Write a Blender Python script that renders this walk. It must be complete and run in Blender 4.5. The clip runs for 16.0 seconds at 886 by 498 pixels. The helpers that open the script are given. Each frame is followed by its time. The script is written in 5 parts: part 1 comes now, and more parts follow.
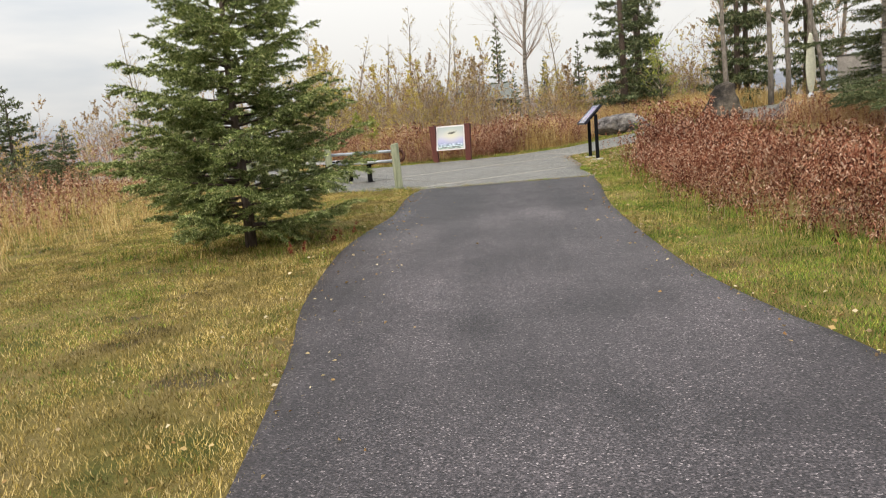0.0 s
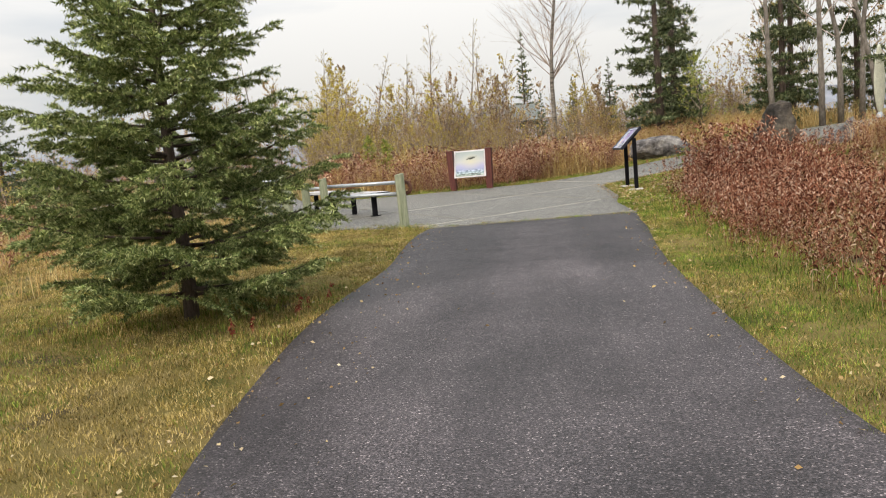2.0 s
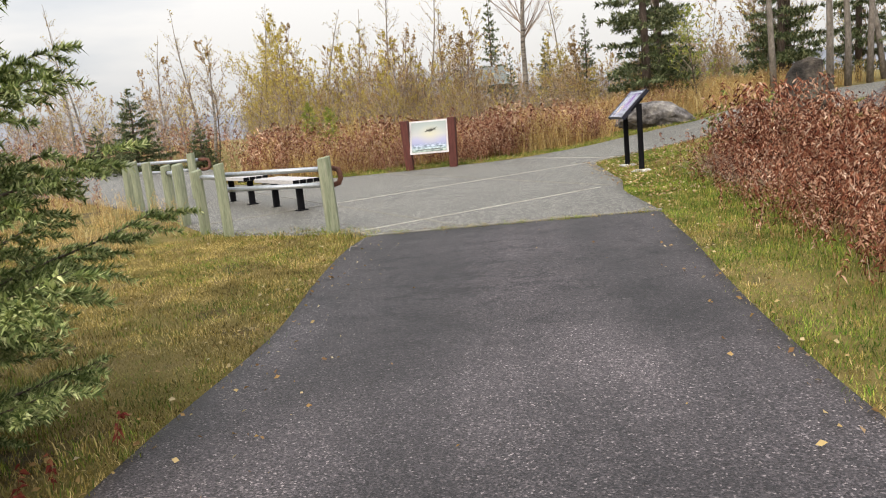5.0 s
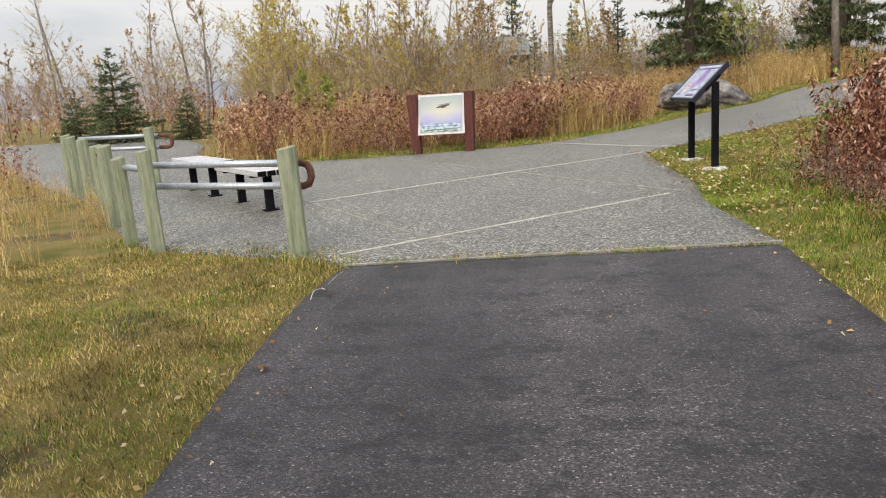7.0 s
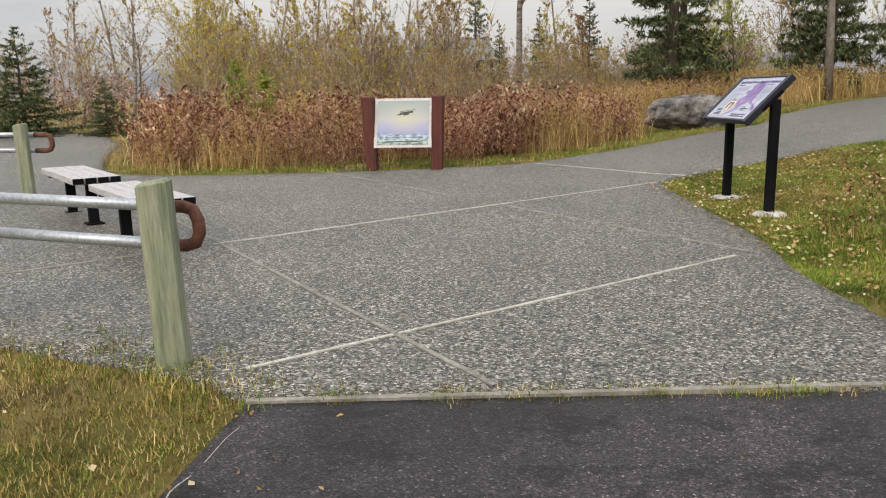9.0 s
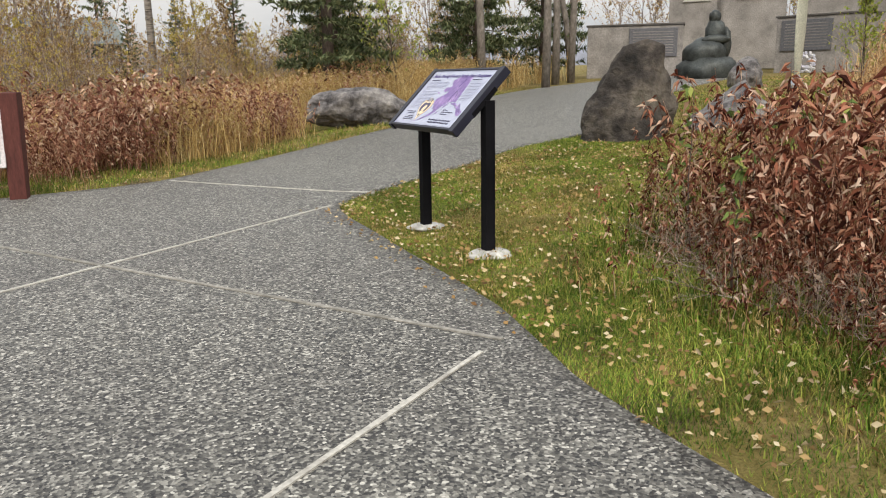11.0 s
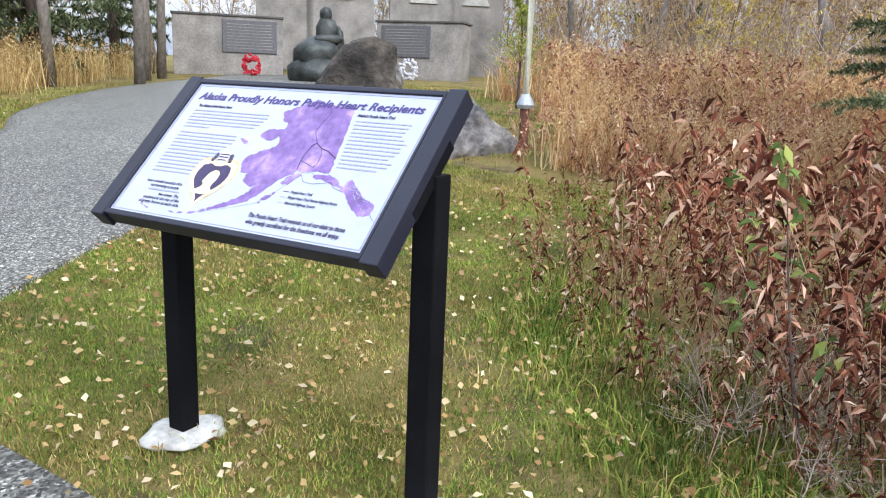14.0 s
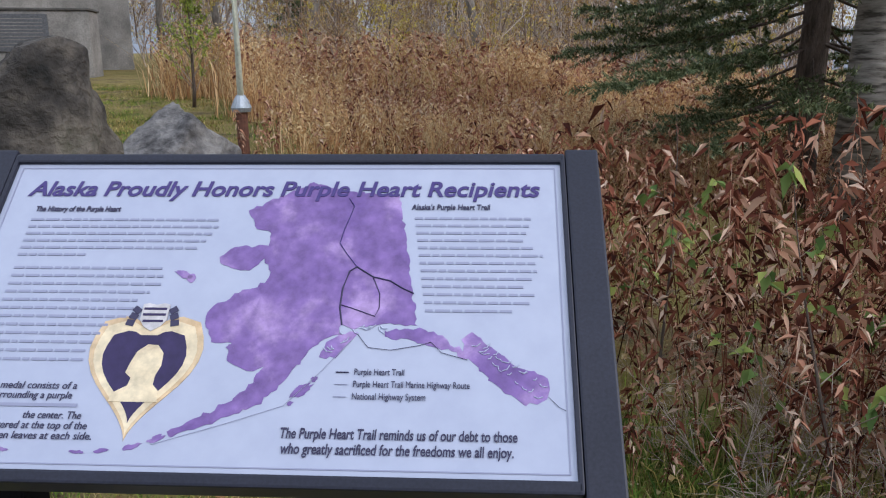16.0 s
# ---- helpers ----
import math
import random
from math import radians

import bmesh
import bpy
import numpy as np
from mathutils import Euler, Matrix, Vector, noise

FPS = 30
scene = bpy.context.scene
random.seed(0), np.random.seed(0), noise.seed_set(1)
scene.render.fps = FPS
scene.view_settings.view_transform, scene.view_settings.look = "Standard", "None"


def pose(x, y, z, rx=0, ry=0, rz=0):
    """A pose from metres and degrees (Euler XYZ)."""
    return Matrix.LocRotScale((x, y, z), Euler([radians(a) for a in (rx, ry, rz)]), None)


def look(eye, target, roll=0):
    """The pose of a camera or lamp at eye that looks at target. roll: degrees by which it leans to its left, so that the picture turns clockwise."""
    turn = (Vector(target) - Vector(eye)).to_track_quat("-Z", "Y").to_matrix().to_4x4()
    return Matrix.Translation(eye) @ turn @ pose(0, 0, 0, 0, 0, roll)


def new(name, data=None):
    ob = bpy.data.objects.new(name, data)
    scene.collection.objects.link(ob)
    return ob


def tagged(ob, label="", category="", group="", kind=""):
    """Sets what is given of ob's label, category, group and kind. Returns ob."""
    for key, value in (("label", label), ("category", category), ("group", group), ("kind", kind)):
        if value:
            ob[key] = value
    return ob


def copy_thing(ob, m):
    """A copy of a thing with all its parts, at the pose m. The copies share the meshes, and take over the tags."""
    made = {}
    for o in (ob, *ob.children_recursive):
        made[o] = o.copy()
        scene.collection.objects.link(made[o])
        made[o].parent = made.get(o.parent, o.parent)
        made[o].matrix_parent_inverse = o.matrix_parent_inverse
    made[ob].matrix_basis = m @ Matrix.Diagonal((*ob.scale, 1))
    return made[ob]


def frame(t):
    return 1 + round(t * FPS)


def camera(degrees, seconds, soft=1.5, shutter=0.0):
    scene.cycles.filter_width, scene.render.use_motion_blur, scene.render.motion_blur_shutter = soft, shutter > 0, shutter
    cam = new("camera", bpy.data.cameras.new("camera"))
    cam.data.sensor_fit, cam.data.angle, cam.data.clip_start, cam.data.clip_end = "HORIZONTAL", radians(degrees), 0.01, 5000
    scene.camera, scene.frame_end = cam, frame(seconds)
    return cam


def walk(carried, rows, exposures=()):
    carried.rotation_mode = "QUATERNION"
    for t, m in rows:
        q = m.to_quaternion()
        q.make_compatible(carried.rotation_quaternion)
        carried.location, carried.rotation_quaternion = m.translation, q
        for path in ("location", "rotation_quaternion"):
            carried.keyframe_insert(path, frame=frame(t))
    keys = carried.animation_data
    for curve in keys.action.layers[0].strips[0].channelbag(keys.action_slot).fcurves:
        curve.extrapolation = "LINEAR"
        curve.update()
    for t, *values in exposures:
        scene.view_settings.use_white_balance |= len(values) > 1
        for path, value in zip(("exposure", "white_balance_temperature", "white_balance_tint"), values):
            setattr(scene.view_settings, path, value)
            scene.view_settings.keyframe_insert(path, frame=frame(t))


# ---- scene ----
cam = camera(60.2, 16.0, soft=1.1)
PATH = [
    (0, (1.469, 1.167, 1.022), (1.324, 3.139, 0.722), -4.9),
    (0.5, (1.465, 1.759, 1.035), (1.328, 3.73, 0.729), -4.0),
    (1, (1.473, 2.361, 1.065), (1.26, 4.335, 0.82), -4.7),
    (1.5, (1.482, 2.869, 1.113), (1.252, 4.845, 0.901), -5.1),
    (2, (1.562, 3.452, 1.129), (1.352, 5.426, 0.887), -5.0),
    (2.5, (1.585, 4.007, 1.118), (1.395, 5.977, 0.829), -4.1),
    (3, (1.575, 4.62, 1.106), (1.441, 6.592, 0.799), -3.7),
    (3.5, (1.536, 5.241, 1.103), (1.395, 7.214, 0.805), -4.7),
    (4, (1.458, 5.865, 1.142), (1.341, 7.838, 0.838), -5.2),
    (4.5, (1.473, 6.493, 1.176), (1.35, 8.464, 0.859), -5.5),
    (7, (1.309, 9.896, 1.242), (1.15, 11.849, 0.84), -3.8),
    (7.5, (1.206, 10.6, 1.267), (1.089, 12.552, 0.849), -3.5),
    (8, (1.112, 11.228, 1.256), (1.022, 13.181, 0.831), -3.5),
    (8.5, (0.999, 11.855, 1.223), (0.886, 13.808, 0.807), -2.2),
    (9, (0.965, 12.462, 1.254), (0.946, 14.422, 0.857), -1.1),
    (9.5, (1.001, 13.078, 1.27), (1.05, 15.034, 0.856), -1.5),
    (10, (1.089, 13.784, 1.286), (1.455, 15.701, 0.849), -1.2),
    (10.2, (1.169, 13.987, 1.293), (1.632, 15.885, 0.865), -1.1),
    (12.3, (1.837, 16.619, 1.378), (3.001, 18.17, 0.889), 0.4),
    (12.5, (1.861, 16.817, 1.399), (3.042, 18.358, 0.92), 0.6),
    (13, (2.018, 17.406, 1.397), (3.233, 18.927, 0.939), 0.2),
    (13.5, (2.140, 17.994, 1.410), (3.599, 19.297, 0.992), 2.1),
    (14, (2.252, 18.488, 1.407), (3.905, 19.524, 0.967), 2.3),
    (14.5, (2.392, 18.922, 1.441), (4.176, 19.708, 0.997), 2.2),
    (15, (2.482, 19.302, 1.493), (4.371, 19.789, 1.052), 0.5),
    (15.5, (2.645, 19.559, 1.500), (4.565, 19.897, 1.051), -0.6),
    (16, (2.762, 19.725, 1.517), (4.698, 19.908, 1.050), -0.4),
]
EXPOSURES = [(0, 0.66, 7200, 11), (1, 0.5, 7200, 11), (2, 0.6, 7200, 11), (4.5, 0.7, 7200, 12), (7, 0.62, 7050, 12), (9, 0.38, 7150, 12), (10.2, 0.33, 7150, 12), (12.4, 1.0, 6550, 10), (14, 1.08, 6050, 11), (15, 0.68, 6150, 11), (15.5, 0.42, 6150, 12), (16, 0.24, 6000, 12)]
walk(cam, [(t, look(e, a, r)) for t, e, a, r in PATH], EXPOSURES)

# ---- world, sun, exposure ----
world = bpy.data.worlds.new("overcast_sky")
scene.world = world
world.use_nodes = True
wn = world.node_tree
for n in list(wn.nodes):
    wn.nodes.remove(n)
sky = wn.nodes.new("ShaderNodeTexSky")
sky.sky_type = "NISHITA"
sky.sun_disc = False
sky.sun_elevation = radians(38)
sky.sun_rotation = radians(200)
sky.air_density, sky.dust_density, sky.ozone_density = 1.0, 4.0, 1.0
# cloud layer: the sky's own colour drawn towards grey-white by soft clouds
wtc = wn.nodes.new("ShaderNodeTexCoord")
wmap = wn.nodes.new("ShaderNodeMapping")
wmap.inputs["Scale"].default_value = (1.0, 1.0, 5.0)
cloud = wn.nodes.new("ShaderNodeTexNoise")
cloud.inputs["Scale"].default_value = 1.6
cloud.inputs["Detail"].default_value = 6
cramp = wn.nodes.new("ShaderNodeValToRGB")
cramp.color_ramp.elements[0].position, cramp.color_ramp.elements[0].color = 0.36, (5.1, 6.1, 7.4, 1)
cramp.color_ramp.elements[1].position, cramp.color_ramp.elements[1].color = 0.6, (9.1, 9.5, 10.0, 1)
wmix = wn.nodes.new("ShaderNodeMixRGB")
wmix.inputs["Fac"].default_value = 0.9
wbg = wn.nodes.new("ShaderNodeBackground")
wbg.inputs["Strength"].default_value = 0.105
wout = wn.nodes.new("ShaderNodeOutputWorld")
wn.links.new(wtc.outputs["Generated"], wmap.inputs["Vector"])
wn.links.new(wmap.outputs["Vector"], cloud.inputs["Vector"])
wn.links.new(cloud.outputs["Fac"], cramp.inputs["Fac"])
wn.links.new(sky.outputs["Color"], wmix.inputs["Color1"])
wn.links.new(cramp.outputs["Color"], wmix.inputs["Color2"])
# an overcast sky is about three times brighter overhead than at the horizon
wsep = wn.nodes.new("ShaderNodeSeparateXYZ")
wrise = wn.nodes.new("ShaderNodeValToRGB")
wrise.color_ramp.elements[0].position, wrise.color_ramp.elements[0].color = 0.0, (0.5, 0.5, 0.5, 1)
wrise.color_ramp.elements[1].position, wrise.color_ramp.elements[1].color = 1.0, (1.5, 1.5, 1.5, 1)
wmul = wn.nodes.new("ShaderNodeMixRGB")
wmul.blend_type = "MULTIPLY"
wmul.inputs["Fac"].default_value = 1.0
wn.links.new(wtc.outputs["Generated"], wsep.inputs["Vector"])
wn.links.new(wsep.outputs["Z"], wrise.inputs["Fac"])
wn.links.new(wmix.outputs["Color"], wmul.inputs["Color1"])
wn.links.new(wrise.outputs["Color"], wmul.inputs["Color2"])
wn.links.new(wmul.outputs["Color"], wbg.inputs["Color"])
wn.links.new(wbg.outputs["Background"], wout.inputs["Surface"])

sun_data = bpy.data.lights.new("sun", "SUN")
sun_data.energy, sun_data.angle, sun_data.color = 1.5, radians(30), (1.0, 0.96, 0.9)
sun = new("sun", sun_data)
sun.rotation_euler = Euler((radians(52), 0, radians(-20)))


# ---- materials ----
def material(name, build, rough=0.8, metal=0.0, spec=0.3):
    m = bpy.data.materials.new(name)
    m.use_nodes = True
    nt = m.node_tree
    b = nt.nodes["Principled BSDF"]
    b.inputs["Roughness"].default_value = rough
    b.inputs["Metallic"].default_value = metal
    b.inputs["Specular IOR Level"].default_value = spec
    build(nt, b)
    return m


def noise_tex(nt, scale, detail=4, rough=0.55, coord="Object", stretch=None):
    tc = nt.nodes.new("ShaderNodeTexCoord")
    n = nt.nodes.new("ShaderNodeTexNoise")
    n.inputs["Scale"].default_value, n.inputs["Detail"].default_value = scale, detail
    n.inputs["Roughness"].default_value = rough
    src = tc.outputs[coord]
    if stretch:
        mp = nt.nodes.new("ShaderNodeMapping")
        mp.inputs["Scale"].default_value = stretch
        nt.links.new(src, mp.inputs["Vector"])
        src = mp.outputs["Vector"]
    nt.links.new(src, n.inputs["Vector"])
    return n.outputs["Fac"]


def ramp(nt, fac, stops):
    r = nt.nodes.new("ShaderNodeValToRGB")
    while len(r.color_ramp.elements) < len(stops):
        r.color_ramp.elements.new(0.5)
    for e, (p, c) in zip(r.color_ramp.elements, stops):
        e.position, e.color = p, (*c, 1)
    nt.links.new(fac, r.inputs["Fac"])
    return r.outputs["Color"]


def mix(nt, fac, a, b, mode="MIX"):
    m = nt.nodes.new("ShaderNodeMixRGB")
    m.blend_type = mode
    for sock, v in ((m.inputs["Fac"], fac), (m.inputs["Color1"], a), (m.inputs["Color2"], b)):
        if isinstance(v, (int, float)):
            sock.default_value = v
        elif isinstance(v, tuple):
            sock.default_value = (*v, 1)
        else:
            nt.links.new(v, sock)
    return m.outputs["Color"]


def bump(nt, b, height, strength=0.4, dist=0.01):
    n = nt.nodes.new("ShaderNodeBump")
    n.inputs["Strength"].default_value, n.inputs["Distance"].default_value = strength, dist
    nt.links.new(height, n.inputs["Height"])
    nt.links.new(n.outputs["Normal"], b.inputs["Normal"])


def island(nt):
    return nt.nodes.new("ShaderNodeNewGeometry").outputs["Random Per Island"]


def speckled(scale, stops, big, bump_s=0.5, bump_d=0.006, big_scale=0.5, big_amount=0.5, patches=False):
    """stones of many tones (one tone a cell), with broad stains over them"""
    def build(nt, b):
        tc = nt.nodes.new("ShaderNodeTexCoord")
        v = nt.nodes.new("ShaderNodeTexVoronoi")
        v.inputs["Scale"].default_value = scale
        nt.links.new(tc.outputs["Object"], v.inputs["Vector"])
        sep = nt.nodes.new("ShaderNodeSeparateColor")
        nt.links.new(v.outputs["Color"], sep.inputs["Color"])
        c = ramp(nt, sep.outputs["Red"], stops)
        stain = ramp(nt, noise_tex(nt, big_scale, 5), big)
        c = mix(nt, big_amount, c, stain, "MULTIPLY")
        if patches:
            worn = ramp(nt, noise_tex(nt, 0.9, 7, 0.7), [(0.56, (1.0, 1.0, 1.0)), (0.62, (0.5, 0.49, 0.5))])
            c = mix(nt, 0.45, c, worn, "MULTIPLY")
        nt.links.new(c, b.inputs["Base Color"])
        bump(nt, b, v.outputs["Distance"], bump_s, bump_d)
    return build


def mottled(scale, stops, fine=60, bump_s=0.3, bump_d=0.01, stretch=None, coord="Object"):
    def build(nt, b):
        c = ramp(nt, noise_tex(nt, scale, 6, 0.6, coord, stretch), stops)
        f = noise_tex(nt, fine, 4, 0.6, coord, stretch)
        c = mix(nt, 0.45, c, ramp(nt, f, [(0.3, (0.45, 0.45, 0.45)), (0.7, (1.5, 1.5, 1.5))]), "MULTIPLY")
        nt.links.new(c, b.inputs["Base Color"])
        bump(nt, b, f, bump_s, bump_d)
    return build


def leafy(stops, translucent=0.2, patch=0.9, low=0.35, high=1.45, amount=0.35):
    """one tone for each separate blade, leaf or twig"""
    def build(nt, b):
        b.inputs["Specular IOR Level"].default_value = 0.08
        c = ramp(nt, island(nt), stops)
        c = mix(nt, amount, c, ramp(nt, noise_tex(nt, patch, 5), [(0.33, (low, low, low)), (0.67, (high, high * 0.98, high * 0.96))]), "MULTIPLY")
        nt.links.new(c, b.inputs["Base Color"])
        if translucent:
            out = nt.nodes["Material Output"]
            tr = nt.nodes.new("ShaderNodeBsdfTranslucent")
            nt.links.new(c, tr.inputs["Color"])
            ms = nt.nodes.new("ShaderNodeMixShader")
            ms.inputs["Fac"].default_value = translucent
            nt.links.new(b.outputs["BSDF"], ms.inputs[1])
            nt.links.new(tr.outputs["BSDF"], ms.inputs[2])
            nt.links.new(ms.outputs["Shader"], out.inputs["Surface"])
    return build


def plain(color):
    def build(nt, b):
        b.inputs["Base Color"].default_value = (*color, 1)
    return build


M_asphalt = material("asphalt", speckled(130, [(0.0, (0.014, 0.013, 0.014)), (0.5, (0.042, 0.039, 0.041)), (0.85, (0.07, 0.064, 0.067)), (0.97, (0.13, 0.12, 0.12)), (1.0, (0.28, 0.262, 0.256))],
                     [(0.36, (0.55, 0.52, 0.53)), (0.6, (1.28, 1.22, 1.23))], 0.7, 0.004, 0.8, 0.75, True), 0.62, spec=0.4)
def older_and_newer(mat, start):
    """the last stretch before the plaza is a newer, blacker surface with an uneven border"""
    nt = mat.node_tree
    b = next(n for n in nt.nodes if n.type == "BSDF_PRINCIPLED")
    old = b.inputs["Base Color"].links[0].from_socket
    geo = nt.nodes.new("ShaderNodeNewGeometry")
    sep = nt.nodes.new("ShaderNodeSeparateXYZ")
    nt.links.new(geo.outputs["Position"], sep.inputs[0])
    wob = nt.nodes.new("ShaderNodeMath")
    wob.operation = "MULTIPLY_ADD"
    wob.inputs[1].default_value = 5.0
    nt.links.new(noise_tex(nt, 0.7, 4), wob.inputs[0])
    nt.links.new(sep.outputs["Y"], wob.inputs[2])
    unit = nt.nodes.new("ShaderNodeMapRange")
    unit.inputs["From Min"].default_value = start + 1.5
    unit.inputs["From Max"].default_value = start + 3.5
    nt.links.new(wob.outputs[0], unit.inputs["Value"])
    c = mix(nt, 1.0, old, ramp(nt, unit.outputs["Result"], [(0.0, (1.2, 1.18, 1.19)), (1.0, (0.74, 0.72, 0.73))]), "MULTIPLY")
    nt.links.new(c, b.inputs["Base Color"])


older_and_newer(M_asphalt, 11.3)


def worn_and_damp(mat):
    """pale grit worn along two lines of the path, and dark damp blotches before the plaza"""
    nt = mat.node_tree
    b = next(n for n in nt.nodes if n.type == "BSDF_PRINCIPLED")
    old = b.inputs["Base Color"].links[0].from_socket
    tracks = ramp(nt, noise_tex(nt, 0.75, 4, 0.6, "Object", (1.5, 0.16, 1)), [(0.38, (0.78, 0.77, 0.78)), (0.62, (1.3, 1.27, 1.27))])
    c = mix(nt, 1.0, old, tracks, "MULTIPLY")
    grit = ramp(nt, noise_tex(nt, 95, 3, 0.7), [(0.36, (0.35, 0.35, 0.36)), (0.5, (0.95, 0.95, 0.95)), (0.66, (1.6, 1.56, 1.56))])
    c = mix(nt, 0.85, c, grit, "MULTIPLY")
    geo = nt.nodes.new("ShaderNodeNewGeometry")
    sep = nt.nodes.new("ShaderNodeSeparateXYZ")
    nt.links.new(geo.outputs["Position"], sep.inputs[0])
    reach = nt.nodes.new("ShaderNodeMapRange")
    reach.inputs["From Min"].default_value, reach.inputs["From Max"].default_value = 10.5, 12.5
    nt.links.new(sep.outputs["Y"], reach.inputs["Value"])
    blots = ramp(nt, noise_tex(nt, 2.6, 10, 0.82, "Object", (1.0, 1.6, 1)), [(0.53, (1.08, 1.07, 1.08)), (0.555, (0.45, 0.44, 0.46)), (0.7, (0.28, 0.28, 0.29))])
    c = mix(nt, reach.outputs["Result"], c, mix(nt, 1.0, c, blots, "MULTIPLY"))
    nt.links.new(c, b.inputs["Base Color"])


worn_and_damp(M_asphalt)
M_aggregate = material("exposed aggregate", speckled(84, [(0.0, (0.014, 0.013, 0.013)), (0.3, (0.058, 0.055, 0.049)), (0.65, (0.15, 0.144, 0.126)), (0.9, (0.29, 0.28, 0.246)), (1.0, (0.56, 0.54, 0.48))],
                       [(0.35, (0.75, 0.73, 0.72)), (0.65, (1.1, 1.09, 1.06))], 0.6, 0.006, 0.6, 0.6), 0.55, spec=0.5)
M_soil = material("grassy soil", mottled(1.3, [(0.3, (0.1, 0.11, 0.03)), (0.42, (0.19, 0.155, 0.05)), (0.55, (0.26, 0.2, 0.08)), (0.66, (0.11, 0.085, 0.05)), (0.8, (0.3, 0.26, 0.18))], 75, 1.0, 0.03), 0.95, spec=0.1)
M_lawn = material("grass blades", leafy([(0.0, (0.07, 0.06, 0.02)), (0.25, (0.2, 0.155, 0.045)), (0.65, (0.42, 0.315, 0.1)), (1.0, (0.68, 0.54, 0.27))], 0.2, 2.2, 0.25, 1.7, 0.65), 0.7)
M_lawn_green = material("green grass blades", leafy([(0.0, (0.035, 0.085, 0.014)), (0.5, (0.15, 0.235, 0.036)), (1.0, (0.4, 0.4, 0.09))], 0.2, 1.8, 0.25, 1.7, 0.6), 0.7)
M_leaf_litter = material("fallen leaves", leafy([(0.0, (0.2, 0.11, 0.05)), (0.3, (0.38, 0.24, 0.1)), (0.65, (0.5, 0.37, 0.17)), (0.9, (0.66, 0.56, 0.38)), (1.0, (0.3, 0.19, 0.1))], 0.1), 0.6)
M_black = material("black metal", mottled(3, [(0.3, (0.006, 0.006, 0.007)), (0.7, (0.011, 0.011, 0.013))], 200, 0.05, 0.001), 0.7, 0.0, 0.05)
M_frame_black = material("dark blue-black frame", mottled(3, [(0.3, (0.014, 0.015, 0.027)), (0.7, (0.022, 0.023, 0.038))], 200, 0.05, 0.001), 0.45, 0.0, 0.3)
M_concrete = material("pale concrete", mottled(4, [(0.3, (0.34, 0.33, 0.31)), (0.7, (0.58, 0.57, 0.53))], 30, 0.4, 0.004), 0.9)
M_memorial = material("weathered concrete", mottled(1.5, [(0.3, (0.17, 0.16, 0.15)), (0.55, (0.29, 0.27, 0.25)), (0.8, (0.4, 0.375, 0.35))], 25, 0.4, 0.01), 0.9)
M_post_wood = material("weathered green-grey post", mottled(2.5, [(0.3, (0.16, 0.19, 0.12)), (0.55, (0.27, 0.29, 0.2)), (0.75, (0.36, 0.36, 0.27))], 12, 0.5, 0.006, (9, 9, 0.8)), 0.85)
M_red_wood = material("red-brown stained timber", mottled(3, [(0.3, (0.07, 0.022, 0.018)), (0.7, (0.13, 0.04, 0.032))], 15, 0.4, 0.004, (8, 8, 1)), 0.7)
M_plank = material("grey bench plank", mottled(3, [(0.3, (0.38, 0.37, 0.38)), (0.7, (0.55, 0.53, 0.53))], 14, 0.4, 0.003, (1, 10, 10)), 0.7)
M_steel = material("galvanised rail", mottled(5, [(0.3, (0.35, 0.38, 0.42)), (0.7, (0.48, 0.51, 0.55))], 60, 0.15, 0.001), 0.45, 0.55)
M_rust = material("rusty steel", mottled(12, [(0.3, (0.08, 0.035, 0.025)), (0.7, (0.2, 0.09, 0.06))], 60, 0.5, 0.003), 0.85)
M_rock = material("dark lichened rock", mottled(2.2, [(0.32, (0.014, 0.013, 0.012)), (0.46, (0.055, 0.047, 0.041)), (0.6, (0.14, 0.12, 0.098)), (0.72, (0.05, 0.055, 0.034))], 11, 1.0, 0.06), 0.85)
M_grey_rock = material("grey boulder", mottled(2.5, [(0.34, (0.04, 0.037, 0.037)), (0.48, (0.15, 0.14, 0.138)), (0.62, (0.25, 0.235, 0.22)), (0.76, (0.42, 0.39, 0.36))], 10, 1.0, 0.05), 0.85)
M_bark = material("spruce bark", mottled(6, [(0.3, (0.06, 0.045, 0.035)), (0.7, (0.16, 0.12, 0.1))], 30, 0.8, 0.01, (4, 4, 1)), 0.95)
M_birch_bark = material("pale birch bark", mottled(4, [(0.38, (0.08, 0.07, 0.06)), (0.5, (0.28, 0.25, 0.22)), (0.8, (0.44, 0.41, 0.37))], 10, 0.4, 0.005, (1, 1, 6)), 0.85)
M_grey_bark = material("grey-brown bark", mottled(4, [(0.3, (0.1, 0.085, 0.07)), (0.7, (0.26, 0.23, 0.2))], 12, 0.5, 0.005, (2, 2, 1)), 0.9)
M_twig = material("grey-brown twigs", leafy([(0.0, (0.17, 0.12, 0.095)), (0.6, (0.37, 0.29, 0.235)), (1.0, (0.58, 0.5, 0.43))], 0), 0.9)
# strong clump noise puts highlights and shaded gaps into the needle colour
M_needles = material("spruce needles", leafy([(0.0, (0.05, 0.08, 0.025)), (0.35, (0.15, 0.2, 0.07)), (0.75, (0.34, 0.39, 0.155)), (1.0, (0.62, 0.64, 0.34))], 0.12, 5.0, 0.08, 2.4), 0.55)
M_dark_needles = material("dark spruce needles", leafy([(0.0, (0.045, 0.065, 0.033)), (0.6, (0.125, 0.155, 0.075)), (1.0, (0.29, 0.31, 0.17))], 0.1, 2.0, 0.2, 2.0), 0.6)
